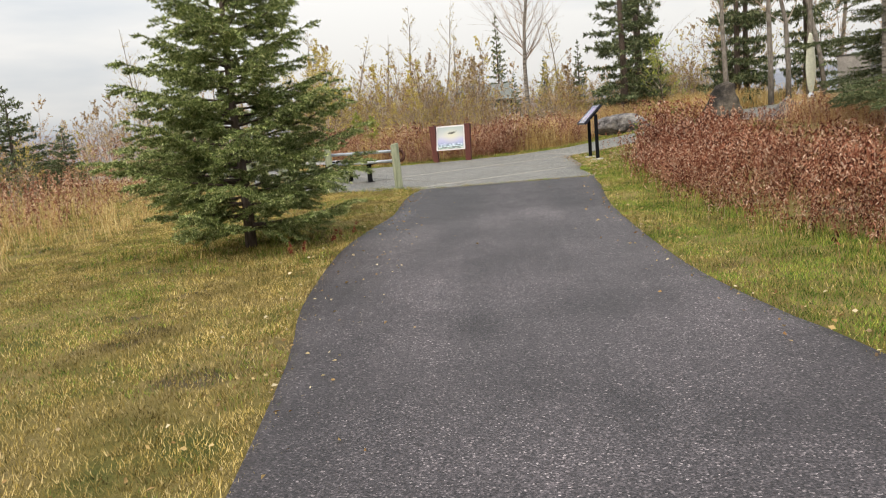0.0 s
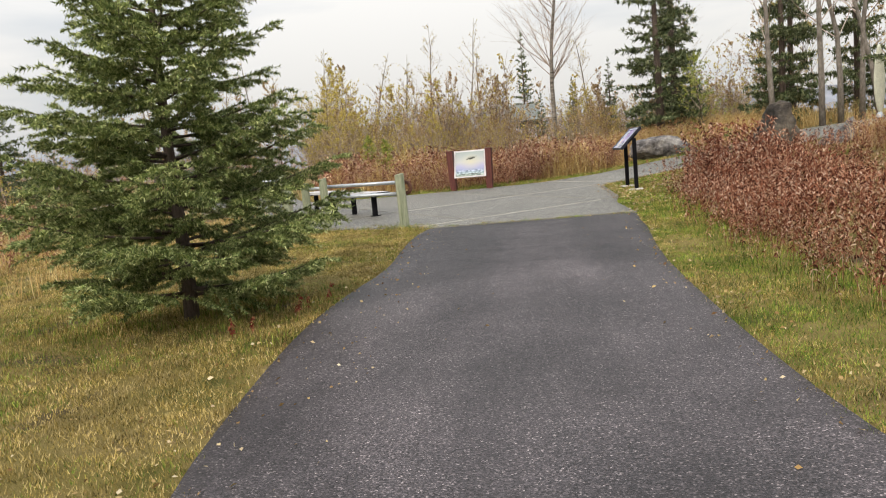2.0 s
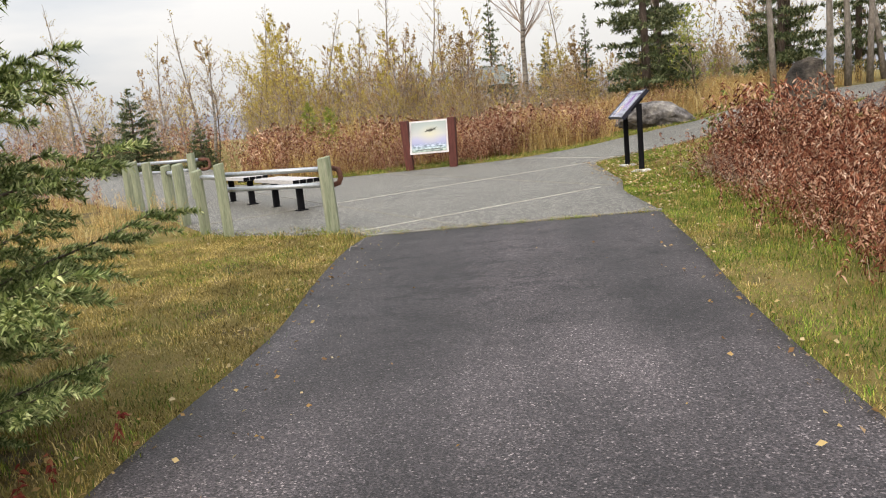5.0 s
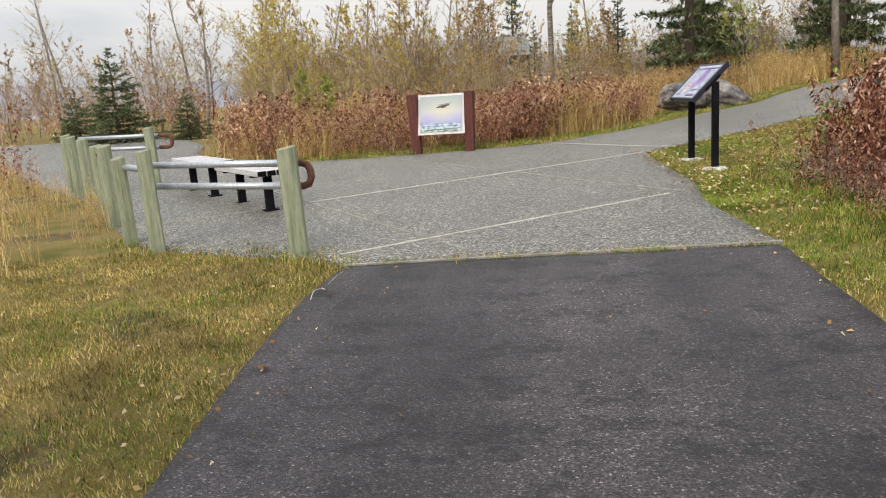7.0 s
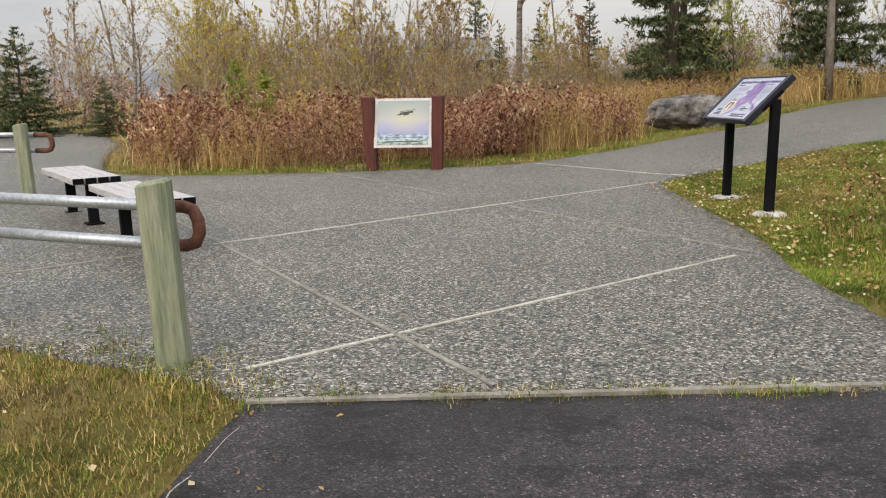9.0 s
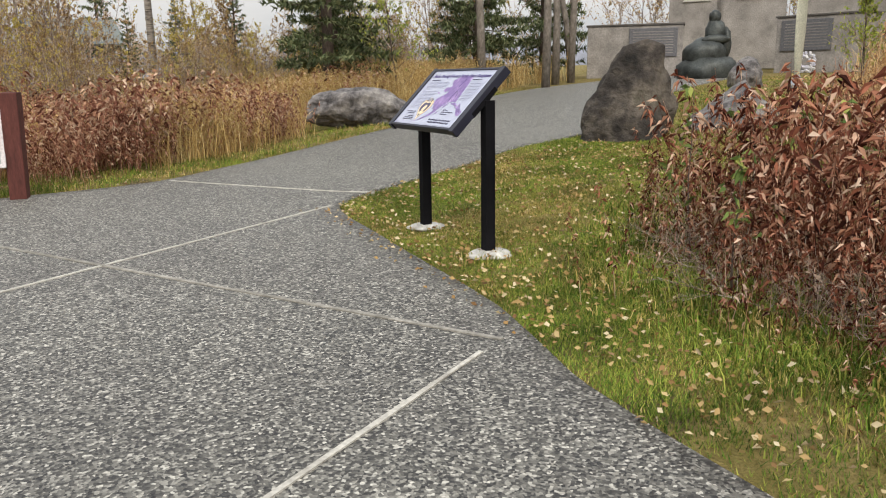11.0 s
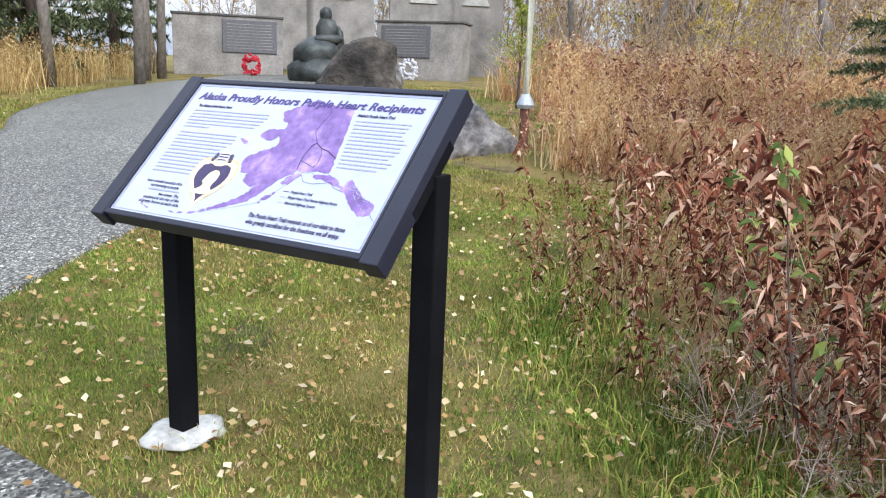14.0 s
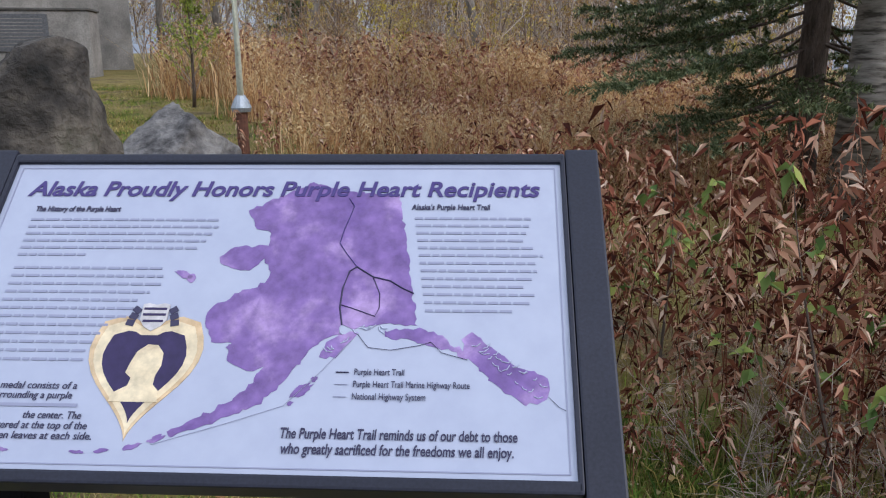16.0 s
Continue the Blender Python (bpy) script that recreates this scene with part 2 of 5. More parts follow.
M_red_weed = material("red-brown dead fireweed", leafy([(0.0, (0.03, 0.01, 0.008)), (0.3, (0.14, 0.043, 0.026)), (0.6, (0.34, 0.13, 0.078)), (0.84, (0.58, 0.34, 0.23)), (1.0, (0.76, 0.59, 0.46))], 0.2, 1.2, 0.15, 1.7), 0.8)
M_far_weed = material("rust-brown dead weeds", leafy([(0.0, (0.1, 0.036, 0.024)), (0.35, (0.3, 0.125, 0.085)), (0.7, (0.54, 0.31, 0.2)), (1.0, (0.74, 0.57, 0.42))], 0.3, 0.6, 0.2, 1.8), 0.8)
M_tan_weed = material("tan dry grass", leafy([(0.0, (0.3, 0.18, 0.08)), (0.5, (0.6, 0.42, 0.17)), (1.0, (0.78, 0.64, 0.34))], 0.35, 0.5, 0.3, 1.6), 0.8)
M_yellow_leaf = material("yellow leaves", leafy([(0.0, (0.34, 0.25, 0.05)), (0.6, (0.62, 0.5, 0.1)), (1.0, (0.76, 0.66, 0.2))], 0.4), 0.6)
M_green_leaf = material("yellow-green leaves", leafy([(0.0, (0.2, 0.28, 0.06)), (0.6, (0.38, 0.44, 0.09)), (1.0, (0.6, 0.6, 0.14))], 0.35), 0.6)
M_orange_grass = material("orange dry grass", leafy([(0.0, (0.32, 0.15, 0.075)), (0.5, (0.66, 0.43, 0.21)), (1.0, (0.82, 0.68, 0.42))], 0.35, 0.5, 0.35, 1.6), 0.8)
M_sapling_leaf = material("pale green leaves", leafy([(0.0, (0.1, 0.17, 0.05)), (0.6, (0.2, 0.28, 0.08)), (1.0, (0.42, 0.44, 0.12))], 0.25), 0.6)
M_brown_leaf = material("brown leaves", leafy([(0.0, (0.16, 0.09, 0.05)), (0.5, (0.42, 0.27, 0.12)), (1.0, (0.68, 0.52, 0.24))], 0.35, 0.5, 0.25, 1.7), 0.8)
def faded_print(nt, b):
    c = ramp(nt, noise_tex(nt, 14, 6, 0.6), [(0.3, (0.36, 0.385, 0.505)), (0.7, (0.405, 0.43, 0.55))])
    nt.links.new(c, b.inputs["Base Color"])
    b.inputs["Coat Weight"].default_value, b.inputs["Coat Roughness"].default_value = 0.8, 0.2


M_panel = material("printed white panel", faded_print, 0.25, 0, 0.5)


# ---- mesh tools ----
def smooth(a, b, v):
    t = max(0.0, min(1.0, (v - a) / (b - a)))
    return t * t * (3 - 2 * t)


def ground_z(x, y):
    """height of the ground: a gentle rise ahead, a stronger one to the east"""
    base = 0.02 * ((y if y < 26 else 26 + 10 * (1 - math.exp(-(y - 26) / 10))) - 15.4)
    u = max(0.0, x - 3.7)
    rise = 0.57 * (1 - math.exp(-(u / 4.2) ** 1.5)) + 0.03 * min(60.0, max(0.0, u - 4))
    return base + rise * (0.3 + 0.7 * smooth(15, 22.5, y))


def mesh_of(name, verts, faces, mat, shade=False):
    me = bpy.data.meshes.new(name)
    me.from_pydata([tuple(v) for v in verts], [], faces)
    me.materials.append(mat)
    if shade:
        for p in me.polygons:
            p.use_smooth = True
    me.update()
    return me


def part(name, bm, mat, parent=None, label="", shade=False):
    """links a bmesh as one mesh object, under a thing or a part if one is given"""
    me = bpy.data.meshes.new(name)
    bm.normal_update()
    bm.to_mesh(me)
    bm.free()
    me.materials.append(mat)
    if shade:
        for p in me.polygons:
            p.use_smooth = True
    ob = new(name, me)
    if parent:
        ob.parent = parent
    if label:
        ob["label"] = label
    return ob


def thing(name, m, label, category, group="", kind=""):
    ob = new(name)
    ob.empty_display_size = 0.1
    ob.matrix_basis = m
    return tagged(ob, label, category, group, kind)


def box(sx, sy, sz, at=(0, 0, 0), bevel=0.006, turn=None, bm=None):
    """a bevelled block, its middle at `at`"""
    b = bmesh.new()
    bmesh.ops.create_cube(b, size=1)
    bmesh.ops.scale(b, vec=(sx, sy, sz), verts=b.verts)
    if bevel:
        bmesh.ops.bevel(b, geom=b.edges[:], offset=bevel, segments=2, profile=0.6, affect="EDGES")
    m = Matrix.Translation(at) @ (turn if turn else Matrix())
    bmesh.ops.transform(b, matrix=m, verts=b.verts)
    if bm is None:
        return b
    me = bpy.data.meshes.new("tmp")
    b.to_mesh(me)
    b.free()
    bm.from_mesh(me)
    bpy.data.meshes.remove(me)
    return bm


def tube(points, radii, sides=8, bm=None, cap=True):
    """a round bar along points"""
    bm = bm or bmesh.new()
    rings = []
    n = len(points)
    for i, p in enumerate(points):
        p = Vector(p)
        d = Vector(points[min(i + 1, n - 1)]) - Vector(points[max(i - 1, 0)])
        d.normalize()
        a = d.cross(Vector((0.31, 0.95, 0.05)) if abs(d.y) < 0.9 else Vector((1, 0, 0))).normalized()
        c = d.cross(a)
        r = radii[i] if isinstance(radii, (list, tuple)) else radii
        rings.append([bm.verts.new(p + a * math.cos(k * 2 * math.pi / sides) * r + c * math.sin(k * 2 * math.pi / sides) * r) for k in range(sides)])
    for r0, r1 in zip(rings, rings[1:]):
        for k in range(sides):
            bm.faces.new((r0[k], r0[(k + 1) % sides], r1[(k + 1) % sides], r1[k]))
    if cap:
        bm.faces.new(rings[0][::-1])
        bm.faces.new(rings[-1])
    return bm


def inside(poly, x, y):
    c = False
    for (x0, y0), (x1, y1) in zip(poly, poly[1:] + poly[:1]):
        if (y0 > y) != (y1 > y) and x < (x1 - x0) * (y - y0) / (y1 - y0) + x0:
            c = not c
    return c


def nearest(poly, x, y):
    best, at = 1e9, (x, y)
    for (x0, y0), (x1, y1) in zip(poly, poly[1:] + poly[:1]):
        dx, dy = x1 - x0, y1 - y0
        t = max(0, min(1, ((x - x0) * dx + (y - y0) * dy) / (dx * dx + dy * dy)))
        px, py = x0 + t * dx, y0 + t * dy
        d = (px - x) ** 2 + (py - y) ** 2
        if d < best:
            best, at = d, (px, py)
    return at, math.sqrt(best)


def curve(points, step=0.4):
    """a smooth line through the points"""
    out = []
    n = len(points)
    for i in range(n - 1):
        p0, p1, p2, p3 = (Vector(points[max(0, min(n - 1, i + k))]) for k in (-1, 0, 1, 2))
        m = max(1, int((p2 - p1).length / step))
        for k in range(m):
            t = k / m
            q = 0.5 * (2 * p1 + (p2 - p0) * t + (2 * p0 - 5 * p1 + 4 * p2 - p3) * t * t + (3 * p1 - p0 - 3 * p2 + p3) * t ** 3)
            out.append((q.x, q.y))
    out.append(tuple(points[-1]))
    return out


def sheet(name, poly, mat, cell, lift, label, category):
    """a paved sheet on the ground inside an outline, with a turned-down edge"""
    xs, ys = [p[0] for p in poly], [p[1] for p in poly]
    x0, y0 = min(xs) - cell, min(ys) - cell
    nx, ny = int((max(xs) - x0) / cell) + 2, int((max(ys) - y0) / cell) + 2
    keep = {(i, j) for i in range(nx) for j in range(ny) if inside(poly, x0 + (i + 0.5) * cell, y0 + (j + 0.5) * cell)}
    ids, verts, faces = {}, [], []

    def vid(i, j):
        if (i, j) not in ids:
            x, y = x0 + i * cell, y0 + j * cell
            if not all(k in keep for k in ((i, j), (i - 1, j), (i, j - 1), (i - 1, j - 1))):
                (x, y), d = nearest(poly, x, y)
            ids[(i, j)] = len(verts)
            verts.append((x, y, ground_z(x, y) + lift))
        return ids[(i, j)]
    for i, j in keep:
        faces.append((vid(i, j), vid(i + 1, j), vid(i + 1, j + 1), vid(i, j + 1)))
    edges = {}
    for f in faces:
        for a, b in zip(f, f[1:] + f[:1]):
            edges[(a, b)] = True
    low = {}
    for a, b in [e for e in edges if (e[1], e[0]) not in edges]:
        for v in (a, b):
            if v not in low:
                low[v] = len(verts)
                x, y, z = verts[v]
                verts.append((x, y, z - 0.08))
        faces.append((b, a, low[a], low[b]))
    ob = new(name, mesh_of(name, verts, faces, mat, True))
    return tagged(ob, label, category, kind="structure")


def scattered(name, jobs, mat, label, category, kind="stuff"):
    """many copies of small templates joined into one mesh; jobs: (verts array, faces array of triangles, 4x4 matrices)"""
    vs, fs, base = [], [], 0
    for v, f, ms in jobs:
        ms = np.asarray(ms)
        if not len(ms):
            continue
        w = np.einsum("nij,vj->nvi", ms[:, :3, :3], v) + ms[:, None, :3, 3]
        vs.append(w.reshape(-1, 3))
        fs.append((f[None] + base + (np.arange(len(ms)) * len(v))[:, None, None]).reshape(-1, 3))
        base += len(ms) * len(v)
    v, f = np.concatenate(vs), np.concatenate(fs)
    me = bpy.data.meshes.new(name)
    me.vertices.add(len(v))
    me.vertices.foreach_set("co", v.astype(np.float32).ravel())
    me.loops.add(len(f) * 3)
    me.loops.foreach_set("vertex_index", f.astype(np.int32).ravel())
    me.polygons.add(len(f))
    me.polygons.foreach_set("loop_start", (np.arange(len(f)) * 3).astype(np.int32))
    me.materials.append(mat)
    me.update(calc_edges=True)
    me.validate()
    ob = new(name, me)
    if label:
        tagged(ob, label, category, kind=kind)
    return ob


def place(x, y, z, yaw, size, tilt=0.0, way=0.0):
    """a 4x4 array: turned about z, leaned by tilt towards way, scaled"""
    c, s = math.cos(yaw), math.sin(yaw)
    m = np.eye(4)
    r = np.array([[c, -s, 0], [s, c, 0], [0, 0, 1]])
    if tilt:
        ct, st = math.cos(tilt), math.sin(tilt)
        cw, sw = math.cos(way), math.sin(way)
        a = np.array([[cw, -sw, 0], [sw, cw, 0], [0, 0, 1]])
        b = np.array([[ct, 0, st], [0, 1, 0], [-st, 0, ct]])
        r = a @ b @ a.T @ r
    m[:3, :3] = r * size
    m[:3, 3] = (x, y, z)
    return m


rng = random.Random(7)

# ---- ground ----
def ground_lines(a, b, fine_a, fine_b):
    """grid lines, close together where the walk passes and wide apart far off"""
    v = [fine_a]
    while v[-1] < fine_b:
        v.append(v[-1] + 0.35)
    step = 0.5
    while v[-1] < b:
        step *= 1.25
        v.append(v[-1] + step)
    step = 0.5
    while v[0] > a:
        step *= 1.25
        v.insert(0, v[0] - step)
    return v


gx, gy = ground_lines(-1500, 1500, -10, 16), ground_lines(-600, 2500, -2, 32)
gv = [(x, y, ground_z(x, y) - 0.012 + (0.03 * noise.noise((x * 0.7, y * 0.7, 0)) - 0.012)) for y in gy for x in gx]
gf = [(j * len(gx) + i, j * len(gx) + i + 1, (j + 1) * len(gx) + i + 1, (j + 1) * len(gx) + i) for j in range(len(gy) - 1) for i in range(len(gx) - 1)]
tagged(new("ground", mesh_of("ground", gv, gf, M_soil, True)), "dry yellow-green autumn lawn and soil beside the path", "ground", kind="structure")

asphalt_left = curve([(0.75, -6), (0.75, 0), (0.5, 2.8), (0.22, 5.3), (-0.03, 6.7), (-0.19, 8.9), (-0.14, 10.3), (0.02, 11.8), (-0.02, 13.4), (0.0, 14.7), (0.1, 15.47)])
asphalt_right = curve([(3.9, -6), (3.6, 1), (3.3, 4.8), (3.14, 5.6), (2.95, 7.2), (2.93, 9.5), (3.0, 11.6), (3.2, 13.7), (3.25, 14.6), (3.33, 15.5)])
ASPHALT = asphalt_left + asphalt_right[::-1]
far_edge = curve([(-14, 36), (-9.5, 34.5), (-6.6, 30), (-5.4, 26.7), (-4.0, 23.9), (-1.65, 23.55), (0.0, 23.7), (0.95, 23.95), (2.1, 24.3), (3.2, 25.4), (4.25, 26.4), (5.95, 27.4), (7.15, 27.9), (8.4, 29.6), (11.5, 32.0), (15.6, 34.2), (18.5, 36.2)])
near_edge = curve([(22.5, 34.6), (18.5, 31.8), (13.0, 28.0), (10.4, 26.0), (9.3, 24.6), (7.9, 23.85), (6.6, 23.62), (5.5, 23.07), (4.65, 22.72), (3.62, 22.0), (3.49, 20.4), (3.46, 18.5), (3.28, 17.5), (3.3, 16.5), (3.33, 15.53)])
west_edge = curve([(0.1, 15.5), (-0.25, 15.75), (-1.5, 16.3), (-2.0, 16.6), (-2.7, 17.5), (-3.2, 18.3), (-4.2, 19.75), (-5.2, 20.9), (-6.5, 22.3), (-10, 26), (-16, 30), (-24, 33)])
PLAZA = far_edge + near_edge + west_edge + [(-30, 36), (-22, 37.5)]
sheet("asphalt_path", ASPHALT, M_asphalt, 0.12, 0.0, "dark grey asphalt footpath with worn, darker patches", "path")
sheet("plaza_pavement", PLAZA, M_aggregate, 0.16, 0.004, "pale exposed-aggregate concrete plaza and path", "pavement")

# ---- plaza details ----
def strip(name, a, b, width, mat, label, lift=0.011):
    """a thin bar set flush into the paving, following the ground"""
    n = max(2, int(math.dist(a, b) / 0.3))
    dx, dy = b[0] - a[0], b[1] - a[1]
    l = math.hypot(dx, dy)
    nx, ny = -dy / l * width / 2, dx / l * width / 2
    vs, fs = [], []
    for i in range(n + 1):
        x, y = a[0] + dx * i / n, a[1] + dy * i / n
        w = 1 + 0.25 * noise.noise((x * 3, y * 3, 2))
        for s in (-1, 1):
            px, py = x + s * nx * w, y + s * ny * w
            vs.append((px, py, ground_z(px, py) + lift))
            vs.append((px, py, ground_z(px, py) - 0.03))
        if i:
            o = 4 * (i - 1)
            fs += [(o, o + 2, o + 6, o + 4), (o, o + 4, o + 5, o + 1), (o + 2, o + 3, o + 7, o + 6)]
    ob = new(name, mesh_of(name, vs, fs, mat))
    return tagged(ob, label, "paving joint", "joints of the plaza", "structure")


M_joint = material("pale joint", mottled(6, [(0.3, (0.34, 0.32, 0.28)), (0.5, (0.46, 0.44, 0.39)), (0.7, (0.58, 0.56, 0.5))], 40, 0.4, 0.003), 0.9)
M_joint_dark = material("weathered joint", mottled(6, [(0.3, (0.17, 0.16, 0.135)), (0.7, (0.36, 0.34, 0.3))], 40, 0.4, 0.003), 0.9)
strip("paving_joint", (0.0, 15.84), (3.05, 17.95), 0.024, M_joint, "pale straight joint across the aggregate paving")
strip("paving_joint", (-2.6, 17.5), (-1.0, 18.66), 0.035, M_joint_dark, "dark weathered joint across the aggregate paving")
strip("paving_joint", (-1.0, 18.66), (3.5, 21.9), 0.024, M_joint, "pale straight joint across the aggregate paving")
strip("paving_joint", (1.15, 15.6), (-0.97, 18.72), 0.03, M_joint_dark, "dark weathered joint across the aggregate paving")
strip("paving_joint", (-0.97, 18.72), (-4.0, 23.2), 0.03, M_joint_dark, "dark weathered joint across the aggregate paving")
strip("paving_joint", (3.22, 18.05), (-0.75, 23.55), 0.03, M_joint_dark, "dark weathered joint across the aggregate paving")
strip("paving_joint", (4.1, 22.35), (2.3, 24.3), 0.024, M_joint, "pale straight joint across the aggregate paving")
strip("edging_strip", (0.1, 15.47), (3.35, 15.56), 0.034, M_joint_dark, "worn concrete edging between asphalt and plaza", 0.013)


# ---- posts and rails ----
def bollard(x, y, w, h, yaw, lean=(0, 0)):
    t = thing("timber_bollard", pose(x, y, ground_z(x, y) - 0.03, lean[0], lean[1], yaw), "weathered green-grey square timber post at the plaza edge", "bollard", "timber bollards")
    b = bmesh.new()
    n, lv = 16, 9
    rings = []
    for j in range(lv):
        z = (h + 0.03) * j / (lv - 1)
        ring = []
        for i in range(n):
            a = 2 * math.pi * i / n
            c, s = math.cos(a), math.sin(a)
            k = (abs(c) ** 6 + abs(s) ** 6) ** (-1 / 6)
            r = w / 2 * k * (1 + 0.03 * noise.noise((c * 2 + x * 7, s * 2, z * 1.2 + y)) - 0.012 * z)
            if i in (3, 10) and z > h * 0.25:
                r *= 0.93
            ring.append(b.verts.new((c * r, s * r, z + (0.012 * c if j == lv - 1 else 0))))
        rings.append(ring)
    for r0, r1 in zip(rings, rings[1:]):
        for i in range(n):
            b.faces.new((r0[i], r0[(i + 1) % n], r1[(i + 1) % n], r1[i]))
    top = [b.verts.new(v.co * 0.86 + Vector((0, 0, v.co.z * 0.14 + 0.012))) for v in rings[-1]]
    for i in range(n):
        b.faces.new((rings[-1][i], rings[-1][(i + 1) % n], top[(i + 1) % n], top[i]))
    b.faces.new(top)
    part("post", b, M_post_wood, t)
    return t


bollard(-0.36, 15.93, 0.155, 0.87, 8, (0, -1.5))
for x, y, w, h, yaw in ((-1.78, 16.42, 0.15, 0.88, 20), (-2.22, 16.82, 0.14, 0.8, 38), (-2.86, 17.78, 0.15, 0.86, 50), (-3.36, 18.56, 0.15, 0.82, 48), (-4.19, 19.76, 0.16, 0.84, 40), (-4.7, 20.41, 0.15, 0.85, 45), (-5.15, 21.0, 0.16, 0.85, 45), (-4.15, 21.68, 0.17, 0.86, 10)):
    bollard(x, y, w * 0.87, h, yaw, (rng.uniform(-1.5, 1.5), rng.uniform(-1.5, 1.5)))


def pipe_gate(x0, y0, x1, y1, label):
    """two level pipes joined by a rusty U bend at the first end"""
    z = ground_z(x0, y0)
    t = thing("pipe_gate", pose(x0, y0, z, 0, 0, math.degrees(math.atan2(y1 - y0, x1 - x0))), label, "gate", "pipe gates")
    l = math.dist((x0, y0), (x1, y1))
    for h in (0.735, 0.545):
        part("pipe", tube([(0.1, 0, h), (l, 0, h + 0.01)], 0.03, 12), M_steel, t, shade=True)
        part("end_stub", tube([(l - 0.02, 0, h + 0.01), (l + 0.05, 0, h + 0.01)], 0.037, 10), M_black, t, "dark pipe end")
    bend = [(0.12, 0, 0.735), (-0.03, 0, 0.735), (-0.085, 0, 0.72), (-0.11, 0, 0.67), (-0.112, 0, 0.61), (-0.085, 0, 0.56), (-0.03, 0, 0.545), (0.12, 0, 0.545)]
    part("u_bend", tube(bend, 0.031, 12), M_rust, t, "rusty brown U-shaped pipe end", shade=True)
    return t


pipe_gate(-0.34, 16.1, -1.86, 16.66, "pale galvanised double-pipe barrier with a rusty bent end")
def post_rail(x0, y0, x1, y1):
    """a single pale pipe from post to post along the bollard row"""
    z0, z1 = ground_z(x0, y0), ground_z(x1, y1)
    t = thing("post_rail", pose(x0, y0, z0), "pale galvanised pipe rail between two timber posts", "rail", "post rails")
    dx, dy = x1 - x0, y1 - y0
    part("pipe", tube([(0, 0, 0.72), (dx, dy, z1 - z0 + 0.72)], 0.03, 12), M_steel, t, shade=True)
    for k in (0.1, 0.9):
        part("pipe_clamp", tube([(dx * (k - 0.02), dy * (k - 0.02), 0.72 + (z1 - z0) * k), (dx * (k + 0.02), dy * (k + 0.02), 0.72 + (z1 - z0) * k)], 0.036, 12), M_black, t, "dark pipe clamp")
    return t


post_rail(-1.78, 16.44, -2.22, 16.84)
post_rail(-2.86, 17.8, -3.36, 18.58)
pipe_gate(-3.95, 21.8, -5.6, 22.15, "pale double-pipe barrier beside the bollard row")


def bench(x, y, yaw):
    z = ground_z(x, y)
    t = thing("flat_bench", pose(x, y, z, 0, 0, yaw), "backless bench of grey planks on black metal legs", "bench", "plaza benches")
    for k in range(4):
        part("plank", box(1.55, 0.098, 0.06, (rng.uniform(-0.004, 0.004), -0.162 + k * 0.108, 0.44), 0.008), M_plank, t)
        for s in (-1, 1):
            part("end_cap", box(0.006, 0.092, 0.054, (s * 0.779, -0.162 + k * 0.108, 0.44), 0), M_black, t, "dark plank end")
    for s in (-0.48, 0.48):
        part("leg", box(0.07, 0.09, 0.41, (s, 0, 0.2), 0.006), M_black, t)
        part("crossbar", box(0.07, 0.38, 0.025, (s, 0, 0.397), 0.004), M_black, t)
        part("foot_plate", box(0.16, 0.16, 0.012, (s, 0, 0.006), 0.003), M_black, t)
    return t


bench(-1.58, 18.66, -53)
bench(-2.75, 20.1, -53)


# ---- upright picture sign ----
def picture(nt, b):
    tc = nt.nodes.new("ShaderNodeTexCoord")
    sep = nt.nodes.new("ShaderNodeSeparateXYZ")
    nt.links.new(tc.outputs["Generated"], sep.inputs["Vector"])
    band = ramp(nt, sep.outputs["Z"], [(0.0, (0.2, 0.25, 0.2)), (0.12, (0.25, 0.33, 0.36)), (0.28, (0.24, 0.27, 0.44)), (0.42, (0.3, 0.31, 0.47)), (0.58, (0.38, 0.39, 0.4)), (0.8, (0.3, 0.34, 0.34)), (1.0, (0.24, 0.3, 0.29))])
    f = noise_tex(nt, 9, 5, 0.6, "Generated", (1, 1, 3))
    low = ramp(nt, sep.outputs["Z"], [(0.2, (1, 1, 1)), (0.3, (0, 0, 0))])
    surf = mix(nt, 0.8, band, ramp(nt, f, [(0.42, (0.2, 0.3, 0.34)), (0.58, (1.7, 1.7, 1.7))]), "MULTIPLY")
    c = mix(nt, low, band, surf)
    ball = nt.nodes.new("ShaderNodeMapping")
    ball.inputs["Location"].default_value = (-1.35, 0, -1.55)
    ball.inputs["Scale"].default_value = (2.5, 0.01, 2.7)
    nt.links.new(tc.outputs["Generated"], ball.inputs["Vector"])
    sphere = nt.nodes.new("ShaderNodeTexGradient")
    sphere.gradient_type = "SPHERICAL"
    nt.links.new(ball.outputs["Vector"], sphere.inputs["Vector"])
    c = mix(nt, ramp(nt, sphere.outputs["Fac"], [(0.0, (0, 0, 0)), (1.0, (0.55, 0.55, 0.55))]), c, (0.5, 0.47, 0.26))
    nt.links.new(c, b.inputs["Base Color"])


